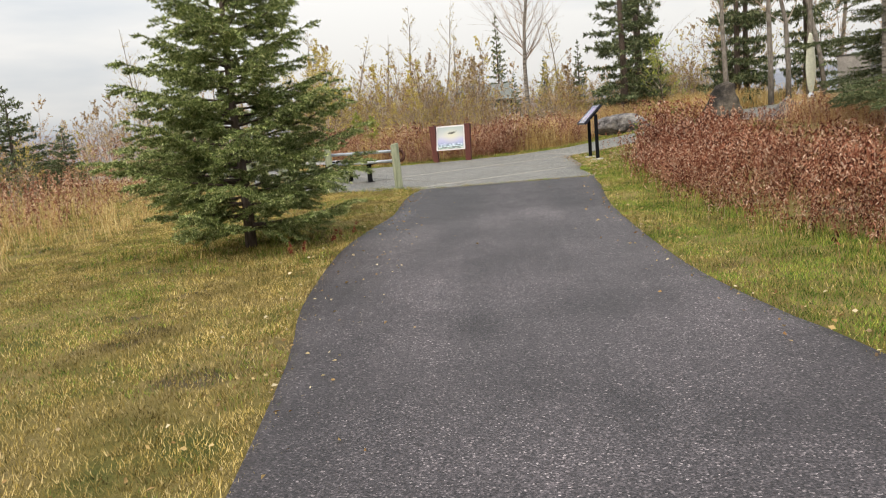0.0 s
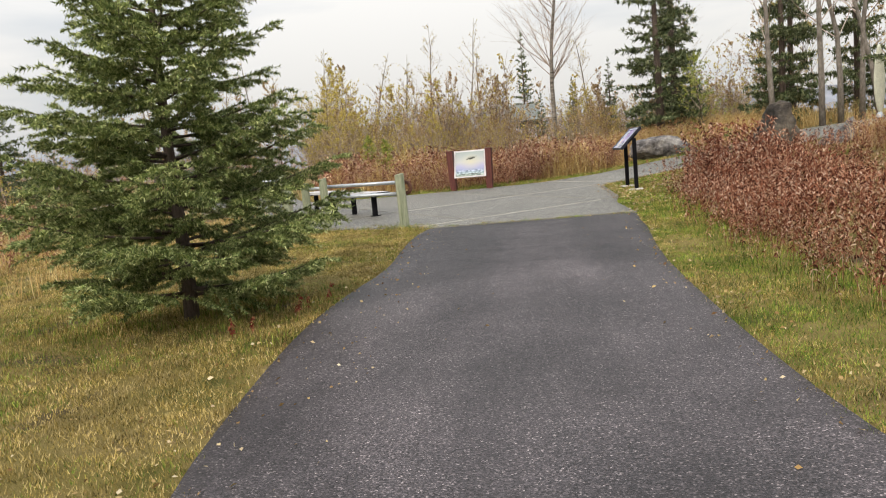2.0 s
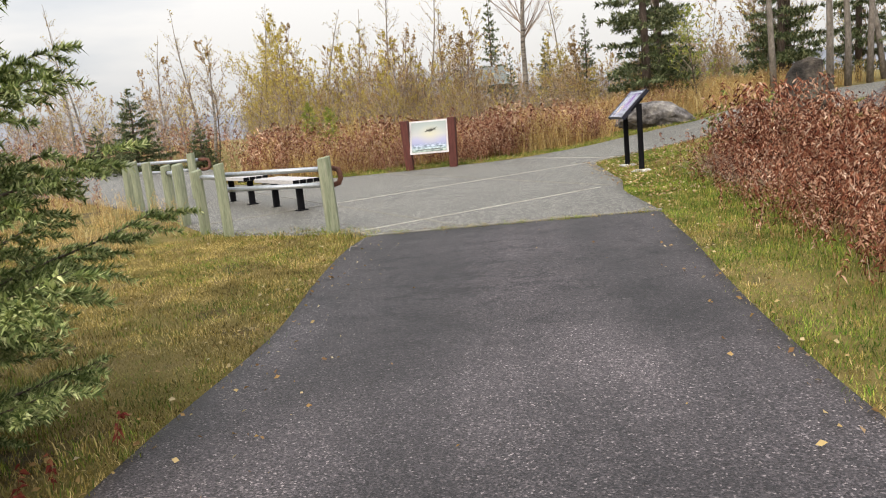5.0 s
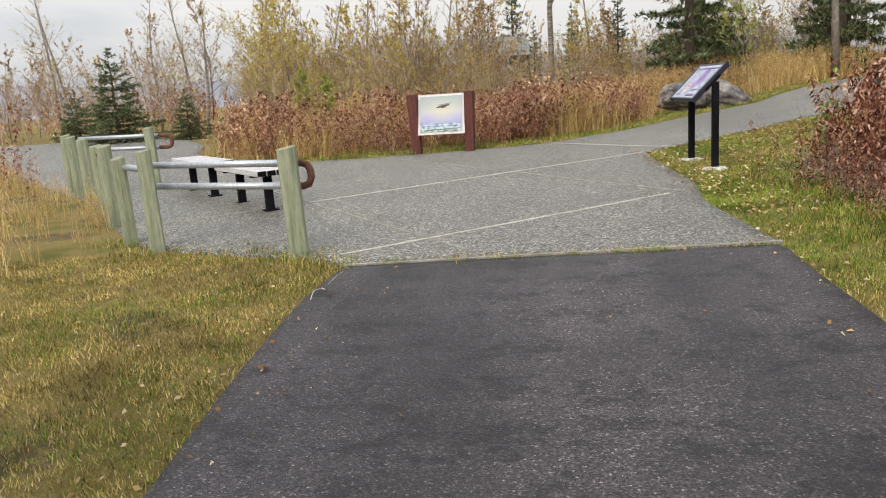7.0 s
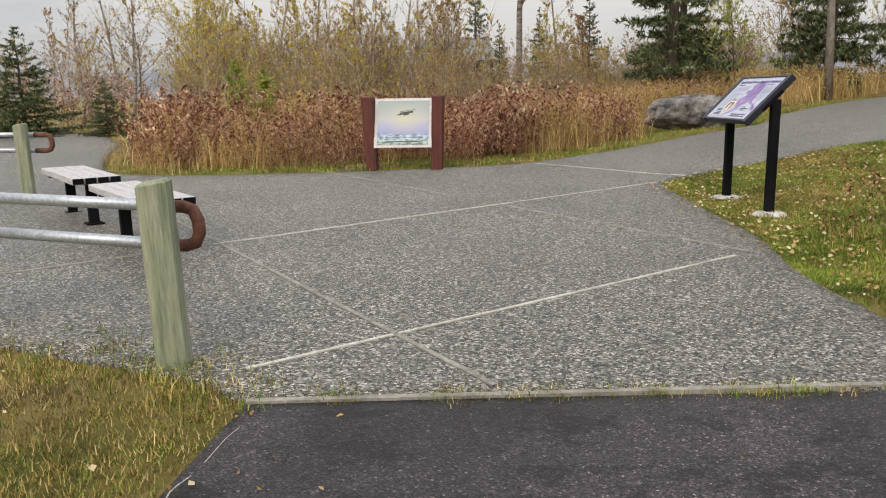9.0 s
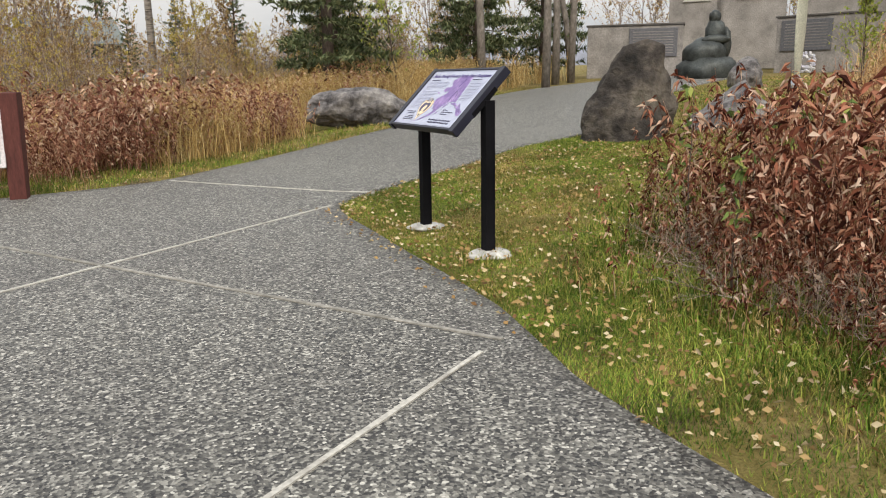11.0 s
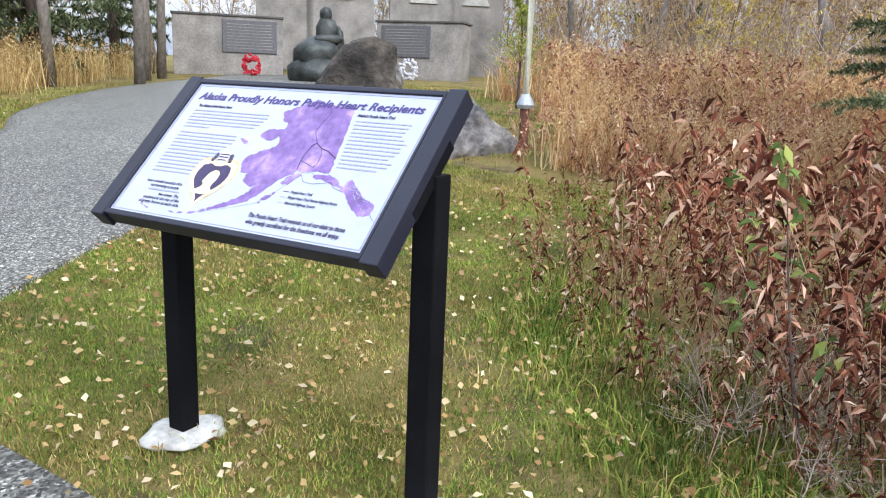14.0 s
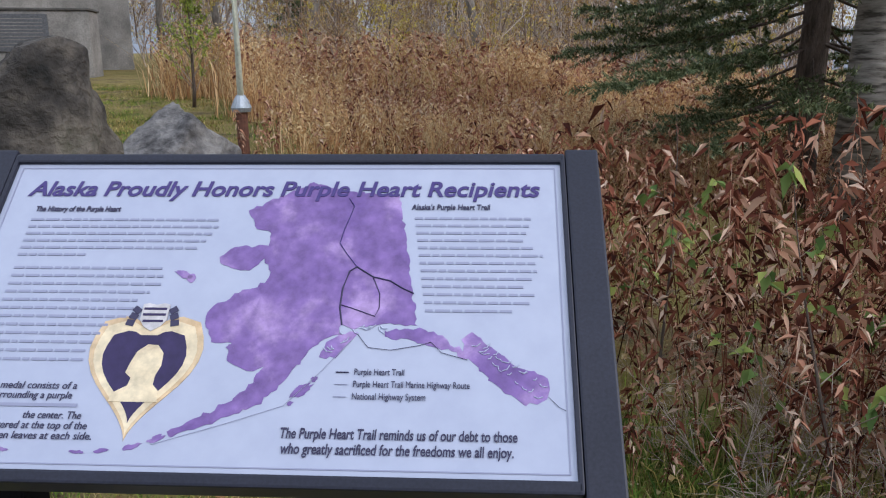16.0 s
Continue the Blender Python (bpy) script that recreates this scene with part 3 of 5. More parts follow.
M_picture = material("faded seascape print", picture, 0.35)
M_white_frame = material("off-white frame", mottled(8, [(0.3, (0.5, 0.47, 0.48)), (0.7, (0.6, 0.57, 0.58))], 50, 0.05, 0.001), 0.5)
M_dark_print = material("dark print", plain((0.06, 0.06, 0.05)), 0.5)
sign = thing("picture_sign", pose(0.31, 23.84, ground_z(0.31, 23.84), 0, 0, -8), "red-brown timber posts holding a faded picture panel", "sign")
for s in (-1, 1):
    b = box(0.16, 0.24, 1.12, (s * 0.505, 0, 0.5), 0.012)
    for v in b.verts:
        v.co.y *= 1 - 0.3 * (1 - v.co.z)
        v.co.x += s * 0.035 * (v.co.z - 0.5)
    part("post", b, M_red_wood, sign)
tilt = pose(0, -0.02, 0.68, -17, 0, 0)
part("panel_frame", box(0.86, 0.03, 0.74, (0, 0, 0), 0.005, None), M_white_frame, sign, "off-white frame").matrix_basis = tilt
pic = part("picture_panel", box(0.77, 0.008, 0.66, (0, -0.017, 0), 0), M_picture, sign, "faded blue and yellow seascape print")
pic.matrix_basis = tilt
# plain winged shape and caption bar on the print
wing = bmesh.new()
for sx, sz, cx, cz in ((0.2, 0.028, 0.05, 0.15), (0.09, 0.045, 0.04, 0.135), (0.07, 0.02, -0.05, 0.125), (0.24, 0.006, 0.07, 0.18)):
    box(sx, 0.004, sz, (cx, -0.0235, cz), 0, pose(0, 0, 0, 0, -8, 0), wing)
part("printed_shape", wing, M_dark_print, sign, "dark winged shape on the print").matrix_basis = tilt
part("caption_bar", box(0.5, 0.003, 0.012, (0, -0.0225, -0.28), 0), M_dark_print, sign, "dark caption line").matrix_basis = tilt

# ---- lectern sign ----
M_purple = material("purple map print", mottled(9, [(0.34, (0.15, 0.085, 0.27)), (0.52, (0.21, 0.125, 0.34)), (0.66, (0.4, 0.27, 0.52))], 45, 0.0, 0.0005), 0.3)
M_title_ink = material("dark purple ink", plain((0.06, 0.04, 0.17)), 0.35)
M_ink = material("dark navy ink", plain((0.045, 0.04, 0.085)), 0.35)
M_grey_ink = material("faded grey ink", plain((0.27, 0.28, 0.39)), 0.35)
M_gold = material("printed gold", mottled(8, [(0.3, (0.5, 0.33, 0.18)), (0.7, (0.72, 0.56, 0.36))], 40, 0.0, 0.0005), 0.35)
M_gold_light = material("printed pale gold", mottled(8, [(0.3, (0.66, 0.52, 0.33)), (0.7, (0.78, 0.67, 0.47))], 40, 0.0, 0.0005), 0.35)
M_navy = material("printed deep purple", mottled(8, [(0.3, (0.03, 0.02, 0.07)), (0.7, (0.045, 0.03, 0.1))], 40, 0.0, 0.0005), 0.3)

LX, LY = 3.940, 20.10
lectern = thing("lectern_sign", pose(LX, LY, ground_z(LX, LY), 0, 0, -87.8), "black metal lectern with a white and purple information panel", "sign")
for s in (-1, 1):
    x = 0.53 * s + (0.0 if s < 0 else -0.02)
    part("post", box(0.075, 0.075, 1.1, (x * 0.97, 0.01, 0.5), 0.006), M_black, lectern)
    part("bracket", box(0.055, 0.26, 0.04, (x * 0.97, -0.03, 1.04), 0.004, pose(0, 0, 0, 44.6, 0, 0)), M_black, lectern)
# the tilted head: x to the right, y up the slope, z out of the face
HEAD = pose(-0.0185, -0.064, 1.0707, 45.0, 0, 0)
PRINT = HEAD @ Matrix.Translation((0.018, -0.0155, 0)) @ Matrix.Diagonal((1.02, 1.02, 1, 1))


def head(name, bm, mat, label="", parent=None):
    ob = part(name, bm, mat, parent or lectern, label)
    if parent is None:
        ob.matrix_basis = HEAD
    return ob


head("backing_board", box(1.0, 0.56, 0.03, (0, -0.0105, -0.03), 0.004), M_frame_black)
face = head("panel", box(0.956, 0.54, 0.01, (0, -0.0105, -0.008), 0.001), M_panel, "glossy white printed panel")
for s in (-1, 1):
    head("side_bar", box(0.056, 0.592, 0.062, (s * 0.5125, -0.0105, -0.027), 0.004), M_frame_black, "dark blue-black side bar")
    head("side_trim", box(0.008, 0.566, 0.022, (s * 0.4795, -0.0105, -0.007), 0.002), M_frame_black)
    head("end_rail", box(0.967, 0.019, 0.056, (0, -0.0105 + s * 0.2775, -0.024), 0.004), M_frame_black)
    head("mat_line", box(0.932, 0.002, 0.001, (0, -0.0105 + s * 0.259, -0.0025), 0), M_grey_ink)
    head("mat_line", box(0.002, 0.518, 0.001, (s * 0.466, -0.0105, -0.0025), 0), M_grey_ink)


def flat(points, z):
    b = bmesh.new()
    lo = [b.verts.new((x, y, z - 0.002)) for x, y in points]
    hi = [b.verts.new((x, y, z)) for x, y in points]
    n = len(points)
    f = b.faces.new(hi)
    for i in range(n):
        b.faces.new((lo[i], lo[(i + 1) % n], hi[(i + 1) % n], hi[i]))
    bmesh.ops.triangulate(b, faces=[f])
    bmesh.ops.recalc_face_normals(b, faces=b.faces[:])
    return b


def letters(text, x, y, size, mat, width=None, z=-0.0015, shear=0.0, align="LEFT", bold=0.0):
    """printed words, x and y at the start of the baseline, fitted to a width"""
    c = bpy.data.curves.new("words", "FONT")
    c.body, c.size, c.extrude, c.shear, c.align_x, c.offset = text, size, 0.0004, shear, align, bold
    tmp = bpy.data.objects.new("tmp", c)
    me = bpy.data.meshes.new_from_object(tmp)
    bpy.data.objects.remove(tmp)
    me.materials.clear()
    me.materials.append(mat)
    xs = [v.co.x for v in me.vertices]
    k = width / (max(xs) - min(xs)) if width else 1
    me.transform(Matrix.Translation((x, y, z)) @ Matrix.Diagonal((k, 1, 1, 1)))
    ob = new("printed_line_of_text", me)
    ob.parent = lectern
    ob.matrix_basis = PRINT
    return ob


U, V = 0.05, -0.024
# outline of the state, printed in purple
state = [(0.003, 0.189), (0.056, 0.219), (0.12, 0.2), (0.206, 0.19), (0.229, 0.055), (0.247, -0.05), (0.206, -0.046), (0.176, -0.05), (0.147, -0.056), (0.131, -0.049), (0.129, -0.066), (0.107, -0.074), (0.083, -0.1), (0.065, -0.125),
         (0.047, -0.156), (0.02, -0.179), (-0.018, -0.197), (-0.056, -0.213), (-0.097, -0.228), (-0.102, -0.221), (-0.067, -0.201), (-0.026, -0.178), (0.001, -0.157), (0.023, -0.119), (0.002, -0.127), (-0.023, -0.118), (-0.035, -0.111), (-0.033, -0.082),
         (-0.065, -0.081), (-0.081, -0.041), (-0.072, -0.019), (-0.032, 0.009), (0.002, 0.022), (0.008, 0.042), (-0.006, 0.067), (-0.027, 0.044), (-0.071, 0.054), (-0.08, 0.069), (-0.058, 0.088), (-0.003, 0.091), (-0.002, 0.115), (-0.027, 0.123), (-0.047, 0.16)]


def rough_outline(pts, amount, seed):
    """a coast: each side broken into uneven short steps"""
    r = random.Random(seed)
    out = []
    for (x0, y0), (x1, y1) in zip(pts, pts[1:] + pts[:1]):
        n = max(1, int(math.dist((x0, y0), (x1, y1)) / 0.007))
        for i in range(n):
            j = amount if i else 0
            out.append((x0 + (x1 - x0) * i / n + r.uniform(-j, j), y0 + (y1 - y0) * i / n + r.uniform(-j, j)))
    return out


head("printed_map", flat(rough_outline(state, 0.0032, 1), -0.0022), M_purple, "purple map shape")
panhandle = [(0.198, -0.058), (0.234, -0.055), (0.272, -0.059), (0.294, -0.073), (0.317, -0.091), (0.314, -0.072), (0.33, -0.059), (0.353, -0.081), (0.389, -0.11), (0.44, -0.131), (0.443, -0.148), (0.431, -0.167), (0.408, -0.174), (0.369, -0.145), (0.331, -0.108), (0.3, -0.091), (0.234, -0.072), (0.199, -0.069)]
head("printed_map", flat(rough_outline(panhandle, 0.004, 2), -0.0024), M_purple, "purple map shape")
peninsula = [(0.103, -0.103), (0.111, -0.079), (0.13, -0.064), (0.158, -0.062), (0.143, -0.083), (0.128, -0.105)]
head("printed_map", flat(rough_outline(peninsula, 0.003, 3), -0.0023), M_purple, "purple map shape")


def ink_line(points, w, mat, z=-0.0014, name="printed_line"):
    return head(name, tube([(x, y, z) for x, y in points], w / 2, 4), mat)


for cx, cy, rx, ry, ang in ((0.084, -0.156, 0.021, 0.009, 32), (0.1, -0.138, 0.007, 0.004, 20), (0.069, -0.176, 0.006, 0.003, 30), (-0.115, -0.231, 0.013, 0.005, 22), (-0.148, -0.243, 0.015, 0.004, 15), (-0.19, -0.25, 0.012, 0.003, 8), (-0.225, -0.252, 0.011, 0.003, -4), (-0.335, -0.25, 0.013, 0.003, -10), (-0.36, -0.243, 0.01, 0.003, -20),
                            (-0.13, 0.036, 0.019, 0.006, -22), (-0.118, 0.03, 0.008, 0.008, 0), (-0.033, -0.088, 0.008, 0.004, 20)):
    c, s = math.cos(radians(ang)), math.sin(radians(ang))
    rr = random.Random(int(cx * 1000))
    ring = [(math.cos(a) * rx * rr.uniform(0.55, 1.1), math.sin(a) * ry * rr.uniform(0.5, 1.25)) for a in (k * math.pi / 8 for k in range(16))]
    head("printed_island", flat([(cx + x * c - y * s, cy + x * s + y * c) for x, y in ring], -0.0021), M_purple, "purple island shape")
# pale sounds and channels cut through the purple coast
M_channel = material("pale printed channels", plain((0.44, 0.46, 0.6)), 0.3)
rr = random.Random(5)
for x0, y0, x1, y1, k in ((0.325, -0.078, 0.42, -0.16, 12), (0.345, -0.085, 0.43, -0.142, 10), (0.13, -0.06, 0.2, -0.05, 7), (0.1, -0.092, 0.145, -0.076, 5)):
    for i in range(k):
        t = (i + rr.random()) / k
        x, y = x0 + (x1 - x0) * t, y0 + (y1 - y0) * t
        a, l = rr.uniform(-1.4, 0.4), rr.uniform(0.006, 0.016)
        ink_line([(x, y), (x + l * 0.5 * math.cos(a), y + l * 0.5 * math.sin(a)), (x + l * math.cos(a + 0.4), y + l * math.sin(a + 0.4))], 0.0016, M_channel, -0.0016, "printed_channel")
ink_line([(0.121, 0.185), (0.131, 0.169), (0.125, 0.145), (0.119, 0.124), (0.114, 0.096), (0.128, 0.075), (0.146, 0.052)], 0.0016, M_title_ink)
ink_line([(0.146, 0.052), (0.173, 0.034), (0.201, 0.027), (0.221, 0.014), (0.239, 0.005)], 0.0026, M_ink)
ink_line([(0.146, 0.052), (0.135, 0.044), (0.127, 0.013), (0.126, -0.021), (0.132, -0.05)], 0.0026, M_ink)
ink_line([(0.173, 0.034), (0.186, 0.004), (0.187, -0.02), (0.181, -0.035), (0.143, -0.021), (0.127, -0.016)], 0.0015, M_ink)
ink_line([(0.158, -0.066), (0.175, -0.087), (0.209, -0.091), (0.251, -0.083), (0.269, -0.077)], 0.001, M_ink)
ink_line([(0.269, -0.077), (0.285, -0.094), (0.324, -0.105)], 0.001, M_ink)
ink_line([(0.15, -0.075), (0.11, -0.125), (0.06, -0.18), (-0.02, -0.208), (-0.12, -0.24)], 0.0008, M_grey_ink)
ink_line([(0.44, -0.16), (0.455, -0.175), (0.464, -0.18)], 0.0008, M_ink)

letters("Alaska Proudly Honors Purple Heart Recipients", -0.4465, 0.201, 0.042, M_title_ink, 0.862, shear=0.2, bold=0.0009)
letters("The History of the Purple Heart", -0.475 + U, 0.193 + V, 0.0145, M_ink, 0.145, shear=0.1, bold=0.0003)
letters("Alaska's Purple Heart Trail", 0.155 + U, 0.1985 + V, 0.0145, M_ink, 0.128, shear=0.1, bold=0.0003)
for i, (text, w) in enumerate((("Purple Heart Trail", 0.072), ("Purple Heart Trail Marine Highway Route", 0.166), ("National Highway System", 0.104))):
    letters(text, 0.087 + U, -0.089 - 0.0185 * i + V, 0.014, M_ink, w)
    ink_line([(0.131, -0.127 - 0.0189 * i), (0.15, -0.127 - 0.0189 * i)], 0.0012 if i else 0.002, M_ink if i == 0 else M_grey_ink)
letters("The Purple Heart Trail reminds us of our debt to those", -0.008 + U, -0.183 + V, 0.021, M_ink, 0.327, shear=0.1, bold=0.0003)
letters("who greatly sacrificed for the freedoms we all enjoy.", -0.004 + U, -0.2045 + V, 0.021, M_ink, 0.318, shear=0.1, bold=0.0003)
for i, (text, w) in enumerate((("heart medal consists of a", 0.15), ("surrounding a purple", 0.12), (None, 0.13), ("the center. The", 0.085), ("centered at the top of the", 0.15), ("of green leaves at each side.", 0.17))):
    right = (-0.315, -0.318, -0.306, -0.296, -0.284, -0.273)[i] + U
    if text:
        letters(text, right - w, -0.117 - 0.0148 * i + V, 0.0155, M_ink, w, shear=0.1)
    else:
        head("text_bar", box(w, 0.005, 0.001, (right - w / 2, -0.112 - 0.0148 * i + V, -0.002), 0), M_grey_ink, "line of small dark print").matrix_basis = PRINT


def text_block(rows, left, top, gap, width_of):
    """small print too fine to read: rows of broken grey bars"""
    for i in range(rows):
        b = bmesh.new()
        x, r, end = left(i), random.Random(i * 7 + rows), width_of(i)
        while x < end:
            w = min(r.uniform(0.008, 0.026), end - x + 0.004)
            box(w, 0.0042, 0.001, (x + w / 2 + U, top - i * gap + V, -0.0022), 0, None, b)
            x += w + 0.0035
        head("text_bar", b, M_grey_ink, "line of faded small print").matrix_basis = PRINT


text_block(6, lambda i: -0.477, 0.177, 0.0135, lambda i: (-0.16, -0.163, -0.168, -0.178, -0.19, -0.37)[i])
text_block(12, lambda i: -0.475, 0.085, 0.0142, lambda i: -0.232 - (0, 0, 0, 0.016, 0.03, 0.034, 0.042, 0.06, 0.075, 0.08, 0.085, 0.09)[i])
text_block(13, lambda i: 0.161 + i * 0.002, 0.1815, 0.01385, lambda i: (0.345, 0.34, 0.335, 0.33, 0.345, 0.36, 0.348, 0.35, 0.345, 0.335, 0.345, 0.34, 0.315)[i])


def heart(cx, cy, w, h, n=40):
    out = []
    for k in range(n):
        a = 2 * math.pi * k / n
        x = 16 * math.sin(a) ** 3
        y = 13 * math.cos(a) - 5 * math.cos(2 * a) - 2 * math.cos(3 * a) - math.cos(4 * a)
        if math.cos(a) > 0.3:
            y = max(y, 10.5)
        out.append((cx + x / 32 * w, cy + (y + 2.5) / 29 * h))
    return out


hc = (-0.162, -0.137)
medal = head("printed_medal", flat(heart(*hc, 0.175, 0.197), -0.0018), M_gold, "gold heart medal print")
head("medal_ring", flat(heart(*hc, 0.158, 0.18), -0.0014), M_gold_light, "", medal)
head("medal_field", flat(heart(*hc, 0.128, 0.146), -0.001), M_navy, "deep purple heart field", medal)
relief = [(hc[0] + x, hc[1] + y) for x, y in ((-0.037, -0.041), (-0.033, -0.027), (-0.014, -0.016), (-0.012, -0.004), (-0.022, 0.004), (-0.019, 0.018), (-0.012, 0.038), (0.002, 0.05), (0.018, 0.049), (0.029, 0.036), (0.03, 0.016), (0.024, 0.0), (0.024, -0.014), (0.034, -0.024), (0.036, -0.041))]
head("medal_relief", flat(relief, -0.0006), M_gold_light, "plain pale gold relief shape", medal)
shield = [(hc[0] + x, hc[1] + 0.097 + y) for x, y in ((-0.021, 0.021), (-0.012, 0.023), (0, 0.02), (0.012, 0.023), (0.021, 0.021), (0.021, -0.006), (0.013, -0.017), (0, -0.025), (-0.013, -0.017), (-0.021, -0.006))]
head("medal_shield", flat(shield, -0.0002), M_white_frame, "white shield", medal)
for k, w in ((0.013, 0.036), (0.003, 0.036), (-0.008, 0.032)):
    head("shield_stripe", box(w, 0.0038, 0.0006, (hc[0], hc[1] + 0.097 + k, 0.0002), 0), M_navy, "", medal)
for s in (-1, 1):
    for k in range(3):
        head("medal_leaf", box(0.013, 0.01, 0.0006, (hc[0] + s * (0.029 + 0.003 * k), hc[1] + 0.108 - 0.011 * k, -0.0006), 0, pose(0, 0, 0, 0, 0, s * (35 - 12 * k))), M_ink, "", medal)

# concrete footings of the lectern
for s, r in ((-1, 0.15), (1, 0.16)):
    fx = LX + 0.516 * s * math.cos(radians(-87.8)) + 0.01
    fy = LY + 0.516 * s * math.sin(radians(-87.8))
    b = bmesh.new()
    bmesh.ops.create_icosphere(b, subdivisions=3, radius=1)
    for v in b.verts:
        k = 1 + 0.35 * noise.noise(v.co * 1.6 + Vector((s * 5, 0, 0)))
        v.co = Vector((v.co.x * r * k, v.co.y * r * k * 0.85, max(-0.6, min(0.75, v.co.z)) * 0.035))
    foot = part("concrete_footing", b, M_concrete, None, "", True)
    foot.location = (fx, fy, ground_z(fx, fy) + 0.0)
    tagged(foot, "rough pale concrete footing at a black post", "footing", "lectern footings")


# ---- stones ----
def boulder(name, m, size, mat, label, seed, cuts=6, rough=0.16, taper=0.0, shape=None, detail=5):
    r = random.Random(seed)
    b = bmesh.new()
    bmesh.ops.create_icosphere(b, subdivisions=detail, radius=1)
    planes = []
    for _ in range(cuts):
        d = Vector((r.uniform(-1, 1), r.uniform(-1, 1), r.uniform(-0.3, 0.8))).normalized()
        planes.append((d, r.uniform(0.62, 0.85)))
    off = Vector((seed * 3.7, seed * 1.3, 0))
    for v in b.verts:
        p = v.co.copy()
        for d, k in planes:
            over = p.dot(d) - k
            if over > 0:
                p -= d * over * 0.85
        p *= 1 + rough * noise.noise(p * 1.5 + off) + rough * 0.5 * noise.noise(p * 4 + off) + rough * 0.3 * abs(noise.noise(p * 9 + off)) + rough * 0.16 * noise.noise(p * 22 + off)
        t = 1 - taper * max(0, p.z)
        p = Vector((p.x * size[0] * t, p.y * size[1] * t, p.z * size[2]))
        v.co = shape(p) if shape else p
    ob = part(name, b, mat, None, "", True)
    ob.matrix_basis = m
    return tagged(ob, label, "rock")


boulder("standing_boulder", pose(7.88, 23.07, 0.9, 0, 0, -35), (0.55, 0.46, 0.98), M_rock, "tall dark lichen-stained standing boulder on the grass", 4, 9, 0.2, 0.22, lambda p: Vector((p.x + 0.13 * p.z, p.y, min(p.z, 0.84 - 0.34 * abs(p.x - 0.06)))))
boulder("grey_boulder", pose(9.42, 22.78, 0.7, 0, 0, -15), (0.7, 0.5, 0.46), M_grey_rock, "pointed grey streaked boulder half hidden by weeds", 9, 8, 0.2, 0.4, lambda p: Vector((p.x + 0.35 * p.z, p.y, p.z)))


def slab_shape(p):
    crack = sum(d * math.exp(-((p.x - c - 0.1 * p.z) / 0.035) ** 2) for c, d in ((-0.42, 0.09), (0.2, 0.07), (-0.1, 0.03)))
    return Vector((p.x, p.y * (1 - crack), min(p.z, 0.3 + 0.05 * p.x) * (1 - crack) - 0.3 * max(0, p.x - 0.15) ** 1.4 + 0.02))


boulder("long_stone", pose(6.12, 28.85, 0.83, 0, 0, -14), (1.08, 0.4, 0.42), M_grey_rock, "long pale grey stone lying on the verge", 12, 9, 0.2, 0.0, slab_shape)
boulder("pale_stone", pose(14.8, 27.8, 1.22, 0, 0, 20), (0.5, 0.35, 0.42), M_grey_rock, "small pale-faced boulder on the lawn", 15, 6, 0.2, 0.3, detail=4)

# ---- propeller blade on its post ----
px, py = 10.0, 22.344
blade = thing("propeller_monument", pose(px, py, ground_z(px, py) - 0.11, 0, 0, 8), "upright pale propeller blade on a rusty post", "monument")
part("post", tube([(0, 0, -0.1), (0, 0, 0.55)], 0.055, 12), M_rust, blade, "rusty round post")
part("collar", tube([(0, 0, 0.52), (0, 0, 0.56), (0, 0, 0.62), (0, 0, 0.68)], [0.085, 0.1, 0.075, 0.04], 14), M_steel, blade, "grey metal hub")
M_blade = material("pale propeller paint", mottled(4, [(0.3, (0.45, 0.46, 0.36)), (0.7, (0.62, 0.62, 0.5))], 40, 0.1, 0.002), 0.45, 0.1)
bl = bmesh.new()
rings = []
for i in range(15):
    t = i / 14
    w = 0.035 + 0.125 * math.sin(math.pi * min(1, t * 1.02) ** 0.75) ** 0.8
    if t > 0.93:
        w *= 0.8
    tw = radians(18 * (1 - t))
    th = 0.028 * (1 - 0.7 * t) + 0.004
    rings.append([bl.verts.new((math.cos(a) * w * math.cos(tw) - math.sin(a) * th * math.sin(tw), math.cos(a) * w * math.sin(tw) + math.sin(a) * th * math.cos(tw), 0.66 + t * 1.55)) for a in (k * math.pi / 6 for k in range(12))])
for r0, r1 in zip(rings, rings[1:]):
    for k in range(12):
        bl.faces.new((r0[k], r0[(k + 1) % 12], r1[(k + 1) % 12], r1[k]))
bl.faces.new(rings[-1])
part("blade", bl, M_blade, blade, "pale yellow-white blade", True)

# ---- memorial ----
M_plaque = material("dark grey plaque", mottled(20, [(0.3, (0.1, 0.1, 0.11)), (0.7, (0.17, 0.17, 0.18))], 60, 0.2, 0.002), 0.5, 0.2)
M_cap = material("dark stained cap", mottled(3, [(0.3, (0.06, 0.055, 0.05)), (0.7, (0.14, 0.13, 0.12))], 30, 0.4, 0.01), 0.9)


def memorial_wall(x, y, yaw, width, plaque_x, label):
    z = ground_z(x, y)
    t = thing("memorial_wall", pose(x, y, z, 0, 0, yaw), label, "memorial", "memorial walls")
    part("block", box(width, 1.0, 1.7, (0, 0, 0.78), 0.03), M_memorial, t, "weathered concrete block")
    part("cap", box(width + 0.08, 1.08, 0.06, (0, 0, 1.66), 0.015), M_cap, t, "dark stained coping")
    p = part("plaque", box(1.55, 0.05, 0.92, (plaque_x, -0.52, 1.08), 0.012), M_plaque, t, "dark engraved plaque")
    for i in range(9):
        part("inscription", box(1.3, 0.006, 0.02, (plaque_x, -0.546, 1.42 - i * 0.085), 0), M_memorial, p, "faint engraved line").parent = p
    return t


